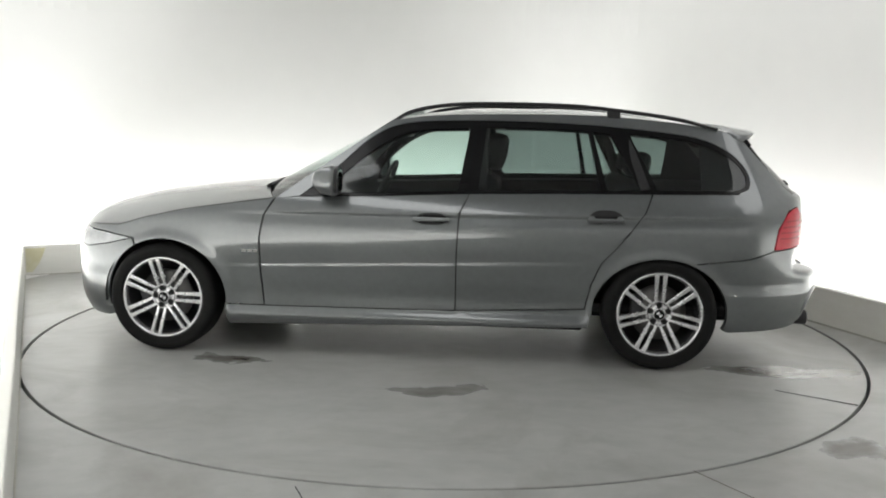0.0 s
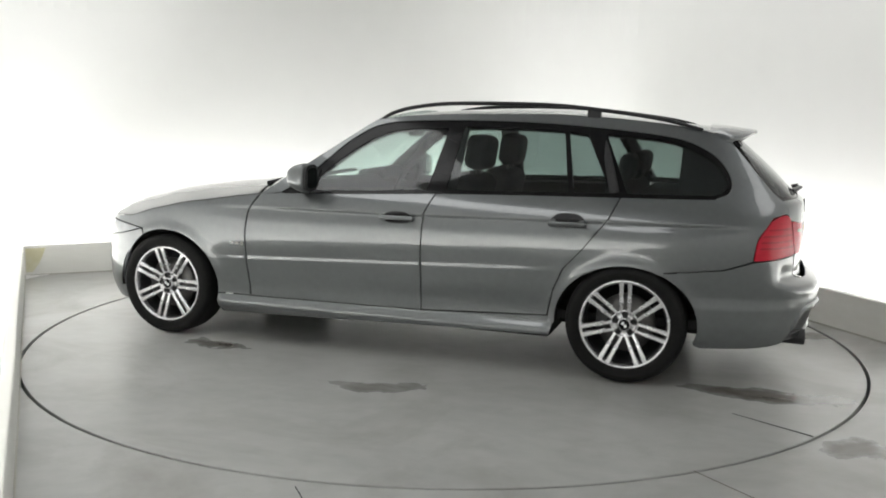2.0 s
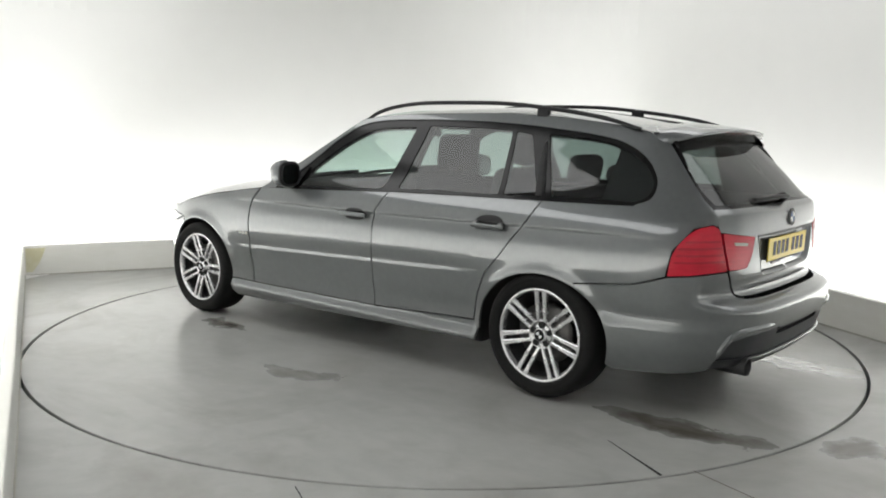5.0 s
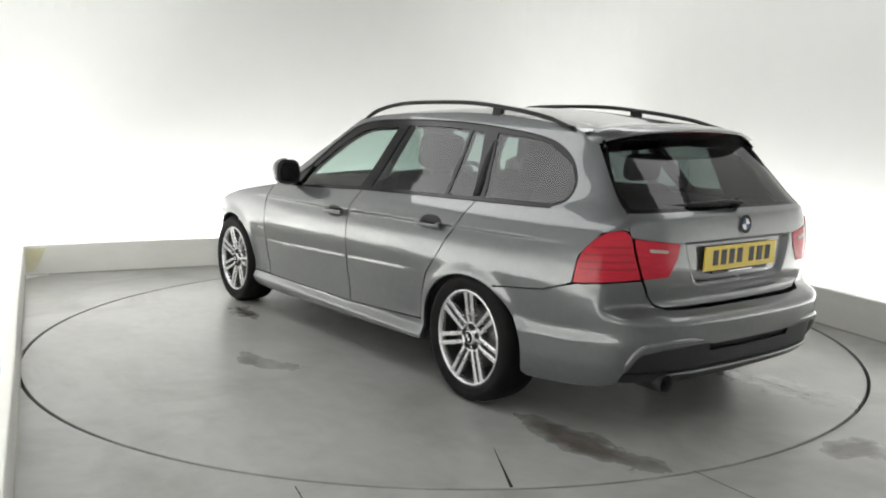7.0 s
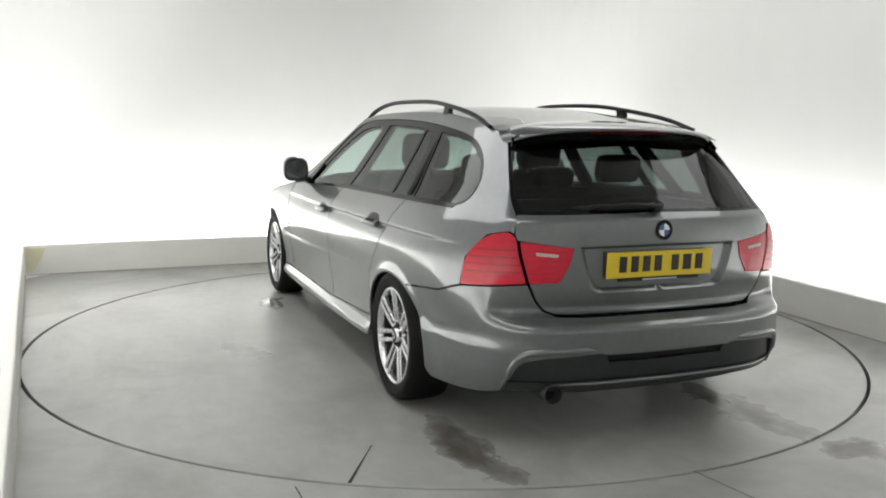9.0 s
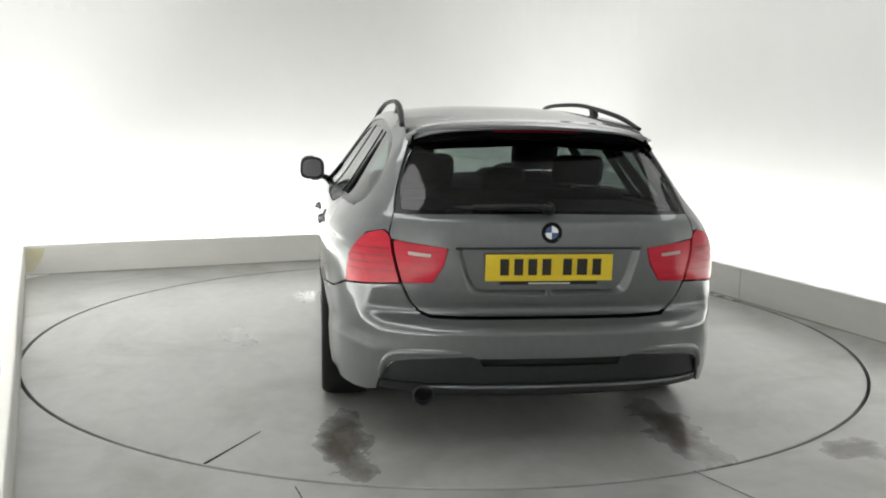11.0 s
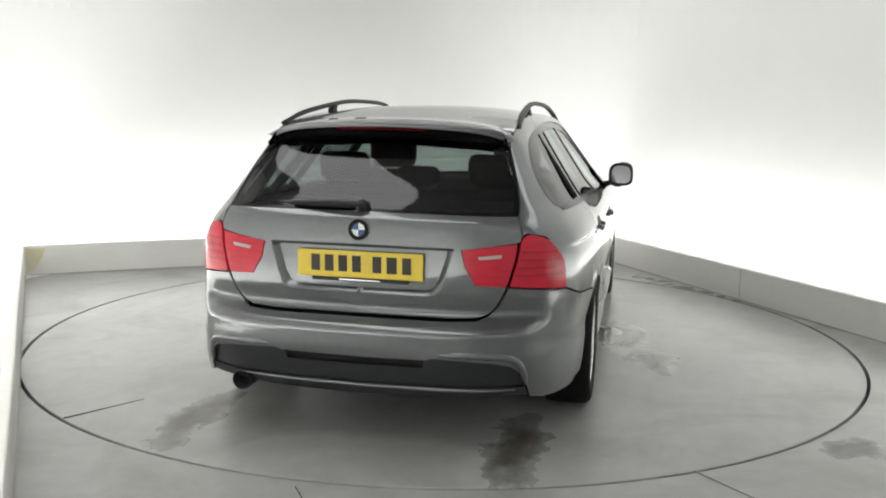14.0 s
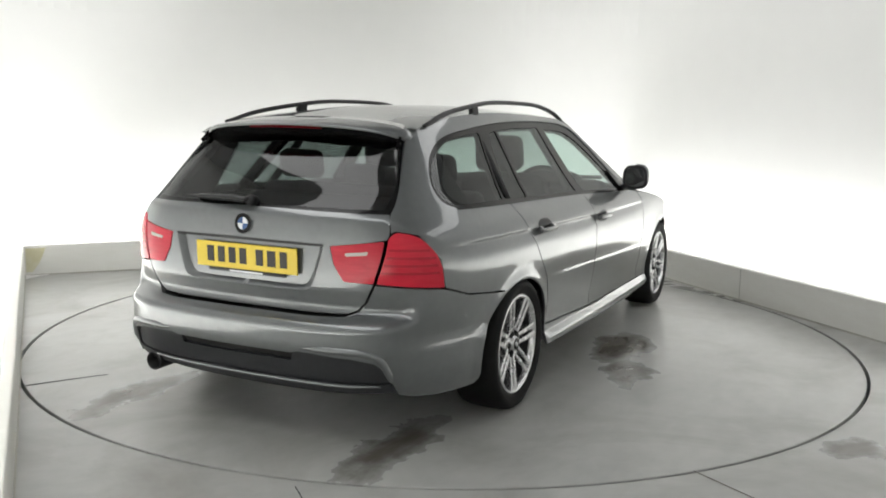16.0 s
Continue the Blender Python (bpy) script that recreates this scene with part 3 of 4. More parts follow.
BELT = [(.517, .906), (.08, .920), (-.32, .938), (-.84, .950), (-1.29, .957)]
DLO_TOP = [(-1.80, .962), (-1.872, .988), (-1.905, 1.045), (-1.888, 1.105), (-1.80, 1.180), (-1.62, 1.250), (-1.26, 1.294), (-.846, 1.322), (-.33, 1.328), (.06, 1.305), (.25, 1.213), (.415, 1.060), (.60, .902)]
ROOF_EDGE = [(.13, 1.324), (-.07, 1.348), (-.361, 1.361), (-.847, 1.368), (-1.168, 1.358), (-1.50, 1.330), (-1.732, 1.301), (-1.83, 1.283)]
DLO_TOP = [tuple(p) for p in catmull(DLO_TOP, 4)]
SCREEN_EDGE = [(.745, .882), (.63, .968), (.50, 1.063), (.37, 1.155), (.24, 1.247), (.13, 1.322)]


def build_shell(car):
    p = PAINT
    # front door, rear door
    both("front_door", [(.735, .884), (.79, .794), (.812, .669), (.811, .477), (.798, .286), (-.266, .293), (-.268, .608), (-.279, .823), (-.330, .937), (-.32, .9365), (.08, .9185), (.517, .9045)], p, car, res=.02)
    both("rear_door", [(-.338, .937), (-.287, .823), (-.276, .608), (-.274, .294), (-.968, .326), (-.997, .46), (-1.046, .575), (-1.144, .683), (-1.272, .85), (-1.318, .955), (-1.29, .9555), (-.84, .9485)], p, car, res=.02)
    # side frame: pillars, roof side and rear quarter in one pressing
    rear_edge = [(-1.83, 1.281), (-1.995, 1.235), (-2.222, .962), (-2.240, .883)]
    lamp = [(-2.215, .893), (-2.112, .877), (-2.024, .778), (-1.999, .663)]
    quarter = [(-1.853, .622), (-1.56, .592)] + arch(-1.372, .31, .362, .302, 119, -4)
    gap = [(-1.003, .285), (-.976, .326), (-1.005, .46), (-1.054, .575), (-1.152, .683), (-1.280, .85), (-1.327, .957)]
    side = SCREEN_EDGE + ROOF_EDGE[1:-1] + rear_edge + lamp + quarter + gap + DLO_TOP
    both("side_frame", side, p, car, res=0.022)
    # front wing, sill
    hood_edge = [(2.2, .684), (1.95, .703), (1.66, .713),  (1.5, .757), (1.25, .813), (1.0, .850), (.748, .884)]
    wing = [(.80, .794), (.822, .669), (.821, .477), (.807, .287), (1.022, .287)] + arch(1.37, .31, .352, .338, 180, 62) + [(1.545, .645), (1.75, .674), (2.06, .690)]
    both("front_wing", hood_edge + wing, p, car, res=.024)
    both("sill", [(1.012, .168), (1.02, .281), (.80, .280), (-.27, .287), (-.985, .319), (-1.0, .28), (-.99, .224), (-.5, .214), (0, .202), (.5, .186)], p, car)
    # front bumper, headlights
    front = [(U_FRONT, .19), (U_FRONT, .66), (2.28, .665), (2.17, .60), (1.9, .572), (1.72, .60), (1.562, .640), (1.545, .607)] + arch(1.37, .31, .352, .338, 60, -20) + [(1.78, .178), (2.1, .18)]
    panel("front_bumper", front, p, car, sides=(1, -1))
    both("headlight", rounded([(1.572, .642), (1.73, .605), (1.90, .578), (2.16, .608), (2.27, .664), (2.06, .685), (1.76, .668)], .02), HEADLAMP, car, off=0.002, label="clear glass headlight")
    # rear bumper in one, with the dark insert and the lip under it
    rear = [(U_REAR, .408), (U_REAR, .549), (-2.55, .548), (-2.435, .551), (-2.39, .570), (-2.352, .612), (-2.318, .678), (-2.013, .657), (-1.853, .615), (-1.56, .585)] + arch(-1.372, .31, .362, .302, 118, 196)[::1]
    rear += [(-1.752, .213), (-2.02, .222), (-2.12, .232), (-2.19, .246), (-2.207, .290), (-2.232, .345), (-2.275, .383), (-2.365, .402), (-2.590, .417), (-2.620, .408)]
    bumper = panel("rear_bumper", rear, p, car, sides=(1, -1), thick=.03, res=.03)
    panel("diffuser", rounded([(U_REAR, .366, 0), (-2.636, .366), (-2.626, .402), (-2.588, .412), (-2.365, .397), (-2.279, .378), (-2.238, .342), (-2.212, .290), (-2.531, .287), (U_REAR, .288, 0)], .008), CHARCOAL, bumper, off=-0.016, sides=(1, -1), label="black textured bumper insert")
    panel("air_slot", [(U_REAR, .44), (-2.55, .44), (-2.55, .33), (U_REAR, .33)], UNDER, bumper, off=-.034, thick=.004, sides=(1, -1), label="dark slot over the insert")
    panel("rear_lip", [(U_REAR, .286), (-2.53, .285), (-2.214, .288), (-2.200, .250), (-2.53, .246), (U_REAR, .244)], CHARCOAL, bumper, off=-0.008, sides=(1, -1))
    panel("rear_valance", [(U_REAR, .240), (-2.53, .243), (-2.206, .247), (-2.204, .226), (-2.53, .205), (U_REAR, .200)], BLACK, bumper, off=-0.030, sides=(1, -1), label="black plastic lower valance")
    def on_skin(u, z, s, off):
        q = skin(u, z) + skin_normal(np.array(u), np.array(z)) * off
        return (q[0], q[1] * s, q[2])
    for s in (1, -1):
        tube("bumper_moulding", [on_skin(u, z, s, -.006) for u, z in ((-2.214, .300), (-2.226, .345), (-2.250, .392), (-2.292, .418), (-2.37, .428), (-2.47, .431), (-2.565, .430))], .016, p, bumper, "raised painted edge round the insert", ends=.4)
    # the lip's dark edge takes lighter body paint to imitate its highlight
    tube("lip_edge_glint", [on_skin(u, z, s, -.006) for s, u, z in [(1, v, .279) for v in (-2.40, -2.55, -2.7, -2.86)] + [(-1, v, .279) for v in (-2.86, -2.7, -2.55, -2.40, -2.26)]], .008, p, bumper, "thin lip edge in lighter body paint for its light line", ends=.5)
    # tailgate with recess for the plate
    inner_lamp = [(-2.272, .852), (-2.508, .827), (-2.494, .76), (-2.450, .690), (-2.328, .683)]
    gate = [(U_REAR, .962), (-2.581, .958), (-2.230, .954), (-2.247, .880), (-2.262, .858)] + inner_lamp[1:] + [(-2.362, .614), (-2.398, .576), (-2.440, .5605), (-2.55, .5575), (U_REAR, .558)]
    recess = rounded([(U_REAR, .827, 0), (-2.536, .824, .015), (-2.592, .641, .045), (U_REAR, .640, 0)], .03)
    gate_ob = panel("tailgate", gate, p, car, holes=[recess], thick=0.004, sides=(1, -1), res=.03)
    panel("plate_recess", [(U_REAR, .84), (-2.52, .835), (-2.54, .75), (-2.585, .63), (U_REAR, .62)], p, gate_ob, off=-0.024, thick=0.003, sides=(1, -1))
    ring = resampled([np.array(q) for q in recess], .02)
    ring = [q for q in ring if q[0] > U_REAR + .001]
    ring = [np.array((U_REAR, .827))] + ring + [np.array((U_REAR, .640))]
    rows = []
    for u, z in ring:
        row = []
        for k, off in ((0.0, .002), (.35, -.004), (.75, -.018), (1.0, -.0235)):
            uk = u - k * .024 * min(1.0, (u - U_REAR) / .1)
            zk = z + k * (.016 if z < .70 else -.003 if z > .815 else 0.0)
            q = on_skin(uk, zk, 1, off)
            row.append(q if u > U_REAR + .001 else (q[0], 0.0, q[2]))
        rows.append(row)
    rows += [[(x, -y, z) for x, y, z in row] for row in rows[::-1]]
    loft("recess_edge", rows, p, gate_ob, "sloping painted edge of the plate recess")
    # lamps
    for s in (1, -1):
        outer = panel("tail_light", rounded([(-2.009, .665, .008), (-2.027, .776, .05), (-2.111, .873, .05), (-2.215, .889, .02), (-2.256, .866, .02), (-2.313, .686, .008)], .02), RED_LENS, car, off=0.004, sides=(s,), res=.025, label="glossy red tail lamp lens")
        for z, u0, u1 in ((.722, -2.036, -2.292), (.752, -2.042, -2.282), (.782, -2.052, -2.272), (.812, -2.080, -2.262)):
            panel("lamp_rib", [(u0, z), (u0 - .004, z + .009), (u1, z + .012), (u1, z + .003)], RED_RIB, outer, off=0.0055, sides=(s,), thick=.002)
        inner = panel("tailgate_light", rounded([(-2.275, .853), (-2.505, .827), (-2.491, .76), (-2.448, .690), (-2.327, .686)], .009), RED_INNER, gate_ob, off=0.003, sides=(s,), res=.025, label="red lamp lens on the tailgate")
        panel("reverse_lamp", rounded([(-2.345, .812), (-2.442, .803), (-2.438, .791), (-2.350, .798)], .005), REVERSE_LENS, inner, off=0.006, sides=(s,), thick=.003, label="clear reversing lamp strip")
    # bonnet, screen, roof: sheets between the two side lines
    def across(edge, centre, n=17, power=2.4):
        rows = []
        for (u, z), (xc, zc) in zip(edge, centre):
            e = skin(u, z)
            row = []
            for v in np.linspace(-1, 1, n):
                k = abs(v) ** power
                row.append((xc + (e[0] - xc) * k, e[1] * v, zc + (e[2] - zc) * k))
            rows.append(row)
        return rows
    n = 20
    he = [np.interp(np.linspace(0, 1, n), [0, .15, .4, .62, .8, .9, 1], c) for c in ([.752, .88, 1.25, 1.5, 1.66, 1.95, 2.26], [.888, .872, .818, .762, .716, .706, .674])]
    hc = [np.interp(np.linspace(0, 1, n), [0, .15, .4, .62, .8, .9, 1], c) for c in ([.90, 1.02, 1.35, 1.63, 1.84, 1.97, 2.095], [.936, .928, .898, .864, .820, .778, .690])]
    loft("bonnet", across(list(zip(*he)), list(zip(*hc))), p, car)
    loft("bonnet_liner", [[(x - .02, y * .985, z - .03) for x, y, z in row] for row in across(list(zip(*he)), list(zip(*hc)))], UNDER, car)
    both("inner_wing", [(.75, .70), (.75, .875), (1.25, .80), (1.6, .70), (1.6, .665)], UNDER, car, off=-.02, thick=.004, res=.08)
    se = np.array(catmull(SCREEN_EDGE, 4))
    f = np.linspace(0, 1, len(se))
    screen_centre = list(zip(.93 + (.0 - .93) * f, .918 + (1.385 - .918) * (f * 1.12 - .12 * f * f)))
    loft("windscreen", across(se.tolist(), screen_centre, power=2.2), SIDE_GLASS, car, "clear laminated windscreen").visible_shadow = False
    re_ = np.array(catmull(ROOF_EDGE, 4))
    f = np.linspace(0, 1, len(re_))
    roof_centre = list(zip(0.0 + (-1.84 - 0.0) * f, re_[:, 1] + .042 - .012 * f))
    loft("roof", across(re_.tolist(), roof_centre, power=2.6), p, car)
    loft("headlining", [[(x, y * .97, z - .035) for x, y, z in row] for row in across(re_.tolist(), roof_centre, power=2.6)], CABIN, car)
    panel("cowl", [(.74, .86), (.95, .80), (.95, .78), (.74, .80)], UNDER, car, off=-.03)


def build_glass(car):
    """Side windows with black frames, and the rear screen."""
    front = [(.45, .922), (.10, .932), (-.268, .949), (-.318, 1.286), (-.10, 1.278), (.045, 1.252), (.20, 1.172), (.36, 1.040)]
    rear = [(-.378, .954), (-.70, .961), (-1.045, .966), (-.985, 1.282), (-.80, 1.292), (-.41, 1.296)]
    fixed = [(-1.078, .967), (-1.270, .971), (-1.112, 1.266), (-1.010, 1.280)]
    quarter = [(-1.352, .974), (-1.79, .978), (-1.85, 1.0), (-1.882, 1.05), (-1.862, 1.10), (-1.785, 1.160), (-1.60, 1.232), (-1.40, 1.258), (-1.215, 1.270)]
    outline = [(.585, .9045)] + BELT[:] + DLO_TOP[:-1]
    quarter = [tuple(p) for p in catmull(quarter[1:], 4)] + [quarter[0]]
    front = front[:4] + [tuple(p) for p in catmull(front[4:], 4)]
    holes = [rounded(h, .012) for h in (front, rear, fixed, quarter)]
    for s in (1, -1):
        frame_ = panel("window_frame", outline, GLOSS_BLACK, car, holes=holes, off=-0.006, thick=0.03, sides=(s,), res=.03, label="gloss black window surround and pillar covers")
        for name, h, mat in (("front_window", front, SIDE_GLASS), ("rear_window", rear, REAR_GLASS), ("fixed_window", fixed, REAR_GLASS), ("quarter_window", quarter, REAR_GLASS)):
            ob = panel(name, rounded(h, .010), mat, frame_, off=-0.010, thick=0.0005, sides=(s,), res=.05)
            ob.visible_shadow = False
    gate_glass = [(U_REAR, .962), (-2.581, .960), (-2.235, .956), (-2.039, 1.226), (-2.135, 1.236), (U_REAR, 1.272)]
    inner = [(U_REAR, .975), (-2.591, .973), (-2.262, .972), (-2.077, 1.215), (-2.167, 1.224), (U_REAR, 1.255)]
    band = panel("rear_screen_band", gate_glass, GLOSS_BLACK, car, holes=[inner], off=-0.004, thick=.012, sides=(1, -1), label="black band round the rear screen")
    ob = panel("rear_screen", inner, SCREEN_GLASS, band, off=-0.0045, thick=.0005, sides=(1, -1), res=.05, label="dark tinted rear screen")
    ob.visible_shadow = False
    both("quarter_trim", [(-1.60, .95), (-1.64, 1.262), (-1.80, 1.22), (-1.97, 1.08), (-2.05, .95)], CABIN, car, off=-.045, thick=.01, res=.06)
    both("screen_pillar", [(-1.965, 1.245), (-2.06, 1.235), (-2.275, .955), (-2.17, .955)], GLOSS_BLACK, car, off=-.016, thick=.006)
    panel("screen_header", [(U_REAR, 1.242), (-2.10, 1.206), (-2.00, 1.225), (-2.00, 1.245), (U_REAR, 1.29)], GLOSS_BLACK, car, off=-.020, thick=.006, sides=(1, -1))
    # belt moulding and inner door trims
    both("belt_moulding", [(.60, .904)] + BELT + [(-1.80, .964), (-1.80, .956), (-1.29, .949), (-.84, .942), (-.32, .930), (.08, .912), (.517, .898), (.60, .896)], GLOSS_BLACK, car, off=.004, thick=.012)
    both("door_trim", [(.70, .33), (.70, .895), (.08, .925), (-.84, .948), (-1.78, .962), (-1.95, .93), (-1.95, .6), (-1.0, .6), (-.95, .33)], CABIN, car, off=-.055, thick=.01, res=.08)


def build_spoiler(car):
    """Roof-end spoiler over the rear screen, with its brake lamp."""
    verts, faces = [], []
    m = 25
    for v in np.linspace(-1, 1, m):
        y = v * .540
        q = v * v
        drop = .030 * q + .035 * v ** 8
        back = .055 * q + .09 * v ** 8
        prof = [(-1.72, 1.333), (-1.80, 1.326), (-1.87, 1.315), (-1.955 + back, 1.303), (-1.964 + back, 1.298), (-1.958 + back, 1.291), (-1.895 + back * .6, 1.246 + .02 * q), (-1.80, 1.232), (-1.74, 1.25)]
        verts += [(x, y, z - drop) for x, z in prof]
    k = len(prof)
    for i in range(m - 1):
        for j in range(k):
            l = (j + 1) % k
            faces.append((i * k + j, i * k + l, (i + 1) * k + l, (i + 1) * k + j))
    faces += [tuple(range(k))[::-1], tuple(range((m - 1) * k, m * k))]
    ob = mesh_object("spoiler", verts, faces, PAINT, car)
    ob.data.materials.append(GLOSS_BLACK)
    for f in ob.data.polygons:
        if len(f.vertices) == 4 and f.index % k in (5, 6, 7):
            f.material_index = 1
    verts = []
    for y in np.linspace(-.19, .19, 9):
        q = (y / .575) ** 2
        verts += [(-1.9615 + .055 * q, y, 1.2905 - .03 * q), (-1.952 + .05 * q, y, 1.281 - .03 * q)]
    mesh_object("brake_lamp", verts, [(2 * i, 2 * i + 1, 2 * i + 3, 2 * i + 2) for i in range(8)], DARK_RED, ob, "slim dark red unlit high-level brake lamp")


def build_roof_rails(car):
    for s in (1, -1):
        line = [(.128, 1.318), (.03, 1.372), (-.13, 1.408), (-.36, 1.425), (-.84, 1.423), (-1.15, 1.398), (-1.466, 1.356), (-1.69, 1.303)]
        rail = tube("roof_rail", [(x, s * (.545 - .42 * max(0, z - 1.318)), z - .004) for x, z in line], .0155, BLACK, car, "matt black roof rail", squash=.72, ends=.75)
        post = bmesh.new()
        box(post, .075, .026, .075, pose(-1.12, s * .512, 1.366, s * 12, 0, 0), .008)
        part("rail_post", post, BLACK, rail)


def build_mirrors(car):
    for s in (1, -1):
        bm = bmesh.new()
        bmesh.ops.create_uvsphere(bm, u_segments=28, v_segments=16, radius=1.0)
        for v in bm.verts:
            x, y, z = v.co
            sq = (abs(x) ** 3 + abs(y) ** 3 + abs(z) ** 3) ** (1 / 3)
            x, y, z = x / sq, y / sq, z / sq
            if x < 0:
                x *= .35
            taper = 1 - .25 * max(0, x)
            v.co = (.40 + x * .105, s * (.944 + y * .080 * taper), .997 + z * .079 * taper - .01 * (y < 0))
        ob = part("door_mirror", bm, PAINT, car, smooth=True)
        def oval(ry, rz, x, depth):
            g = bmesh.new()
            rows = []
            for d, k in ((depth, .97), (.001, 1.0), (0, .985)):
                row = []
                for a in np.linspace(0, 2 * math.pi, 36, endpoint=False):
                    c, t = math.cos(a), math.sin(a)
                    e = (abs(c) ** 3.2 + abs(t) ** 3.2) ** (-1 / 3.2)
                    row.append(g.verts.new((x + d, s * (.946 + ry * k * c * e * (1 - .06 * t)), .995 + rz * k * t * e)))
                rows.append(row)
            for p, q in zip(rows, rows[1:]):
                for i in range(36):
                    g.faces.new((p[i], p[i - 1], q[i - 1], q[i]))
            g.faces.new(rows[-1])
            return g
        part("mirror_back", oval(.077, .074, .357, .02), BLACK, ob, "black mirror surround")
        part("mirror_glass", oval(.062, .058, .3545, .006), MIRROR, ob)
        tube("mirror_arm", [(.47, s * .80, .915), (.46, s * .85, .925), (.44, s * .90, .945)], .028, BLACK, ob, "black mirror arm", squash=.7)
        g = panel("mirror_sail", [(.60, .902), (.42, .912), (.40, 1.03)], GLOSS_BLACK, ob, off=.004, sides=(s,), label="black mirror triangle")


def build_handles(car):
    for s in (1, -1):
        for u, z in ((-.128, .791), (-1.062, .826)):
            cup = panel("door_handle", rounded([(u - .105, z), (u - .06, z + .038), (u + .05, z + .038), (u + .09, z), (u + .05, z - .026), (u - .06, z - .026)], .04), BLACK, car, off=.0018, thick=.003, sides=(s,), res=.02, label="door handle cup in shadowed black")
            bm = bmesh.new()
            box(bm, .198, .016, .024, skin_frame(u - .005, z - .002, s, .025), .0075, 3)
            part("grip", bm, PAINT, cup, "painted handle bar", smooth=True)
            for d in (-.078, .068):
                bm = bmesh.new()
                box(bm, .026, .026, .022, skin_frame(u + d, z - .001, s, .011), .004)
                part("grip_foot", bm, PAINT, cup)


def build_small(car):
    # badge bars on the front wings, roundel, plate, wiper, exhaust
    for s in (1, -1):
        for d, w in ((0, .026), (-.034, .03), (-.066, .022)):
            bm = bmesh.new()
            box(bm, w, .003, .016, skin_frame(.905 + d, .594, s, .002), .001)
            part("wing_badge", bm, CHROME, car, "small chrome badge bar")
    m = skin_frame(U_REAR + .0005, .892, 1, .004)
    ring = bmesh.new()
    bmesh.ops.create_cone(ring, cap_ends=True, segments=40, radius1=.041, radius2=.038, depth=.010, matrix=m @ pose(0, 0, 0, 90, 0, 0))
    badge = part("roundel", ring, GLOSS_BLACK, car, "round black, blue and white badge", smooth=False)
    for q in range(4):
        w = bmesh.new()
        pts = [(0, 0)] + [(.026 * math.cos(a), .026 * math.sin(a)) for a in np.linspace(q * math.pi / 2, (q + 1) * math.pi / 2, 8)]
        w.faces.new([w.verts.new(m @ Vector((x, .0063, z))) for x, z in pts])
        part("quadrant", w, (BADGE_BLUE, BADGE_WHITE)[q % 2], badge)
    rim = bmesh.new()
    bmesh.ops.create_cone(rim, cap_ends=False, segments=40, radius1=.0425, radius2=.0405, depth=.008, matrix=m @ pose(0, 0, 0, 90, 0, 0))
    part("roundel_rim", rim, CHROME, badge)
    plate_m = pose(-2.222, 0, .751, 0, -2, 0)
    bm = bmesh.new()
    box(bm, .006, .520, .108, plate_m, .002)
    plate = part("number_plate", bm, PLATE_YELLOW, car, "yellow plate with plain dark bars")
    y = .206
    for w in (.045, .045, .045, .045, 0, .045, .052, .045):
        if w:
            bm = bmesh.new()
            box(bm, .002, w * .80, .066, plate_m @ pose(-.0038, y - w / 2, .003))
            part("plate_bar", bm, PLATE_INK, plate)
        y -= (w + .012) if w else .028
    bm = bmesh.new()
    box(bm, .008, .40, .014, plate_m @ pose(.002, 0, -.0625), .002)
    part("plate_holder", bm, BLACK, plate, "black holder strip with faint bars")
    bm = bmesh.new()
    box(bm, .003, .17, .006, plate_m @ pose(-.0035, 0, -.0625))
    part("dealer_bar", bm, CLEAR_LENS, plate)
    # pressed grip strip over the plate
    panel("tailgate_grip", [(U_REAR, .836), (-2.535, .832), (-2.535, .823), (U_REAR, .825)], BLACK, car, off=.002, thick=.02, sides=(1, -1))
    # rear wiper
    hub = bmesh.new()
    bmesh.ops.create_cone(hub, cap_ends=True, segments=20, radius1=.028, radius2=.018, depth=.035, matrix=pose(-2.185, 0, .985, 0, -60, 0))
    wiper = part("rear_wiper", hub, BLACK, car, "black rear wiper at rest", smooth=True)
    tube("wiper_arm", [(-2.205, 0, .988), (-2.195, .10, .993), (-2.172, .22, .988), (-2.15, .30, .985)], .016, BLACK, wiper, squash=.6)
    tube("wiper_blade", [(-2.172, .04, .980), (-2.166, .14, .981), (-2.150, .28, .978), (-2.118, .42, .976)], .011, BLACK, wiper)
    # exhaust tip
    pipe = lathe("exhaust_pipe", [(.035, -.16), (.039, -.16), (.042, .0), (.040, .004), (.037, .0), (.035, -.16)], ALLOY_DARK, car, "round dark steel exhaust tip", steps=28)
    pipe.matrix_local = pose(-2.250, .50, .246, 0, 0, 90)
    core = lathe("exhaust_core", [(.0365, -.05), (.001, -.05)], UNDER, pipe, steps=20)
    # screen wipers
    for y0, y1 in ((.55, -.05), (-.05, -.6)):
        tube("front_wiper", [(.86, y0, .925), (.85, (y0 + y1) / 2, .945), (.80, y1, .957)], .013, BLACK, car, "black windscreen wiper")


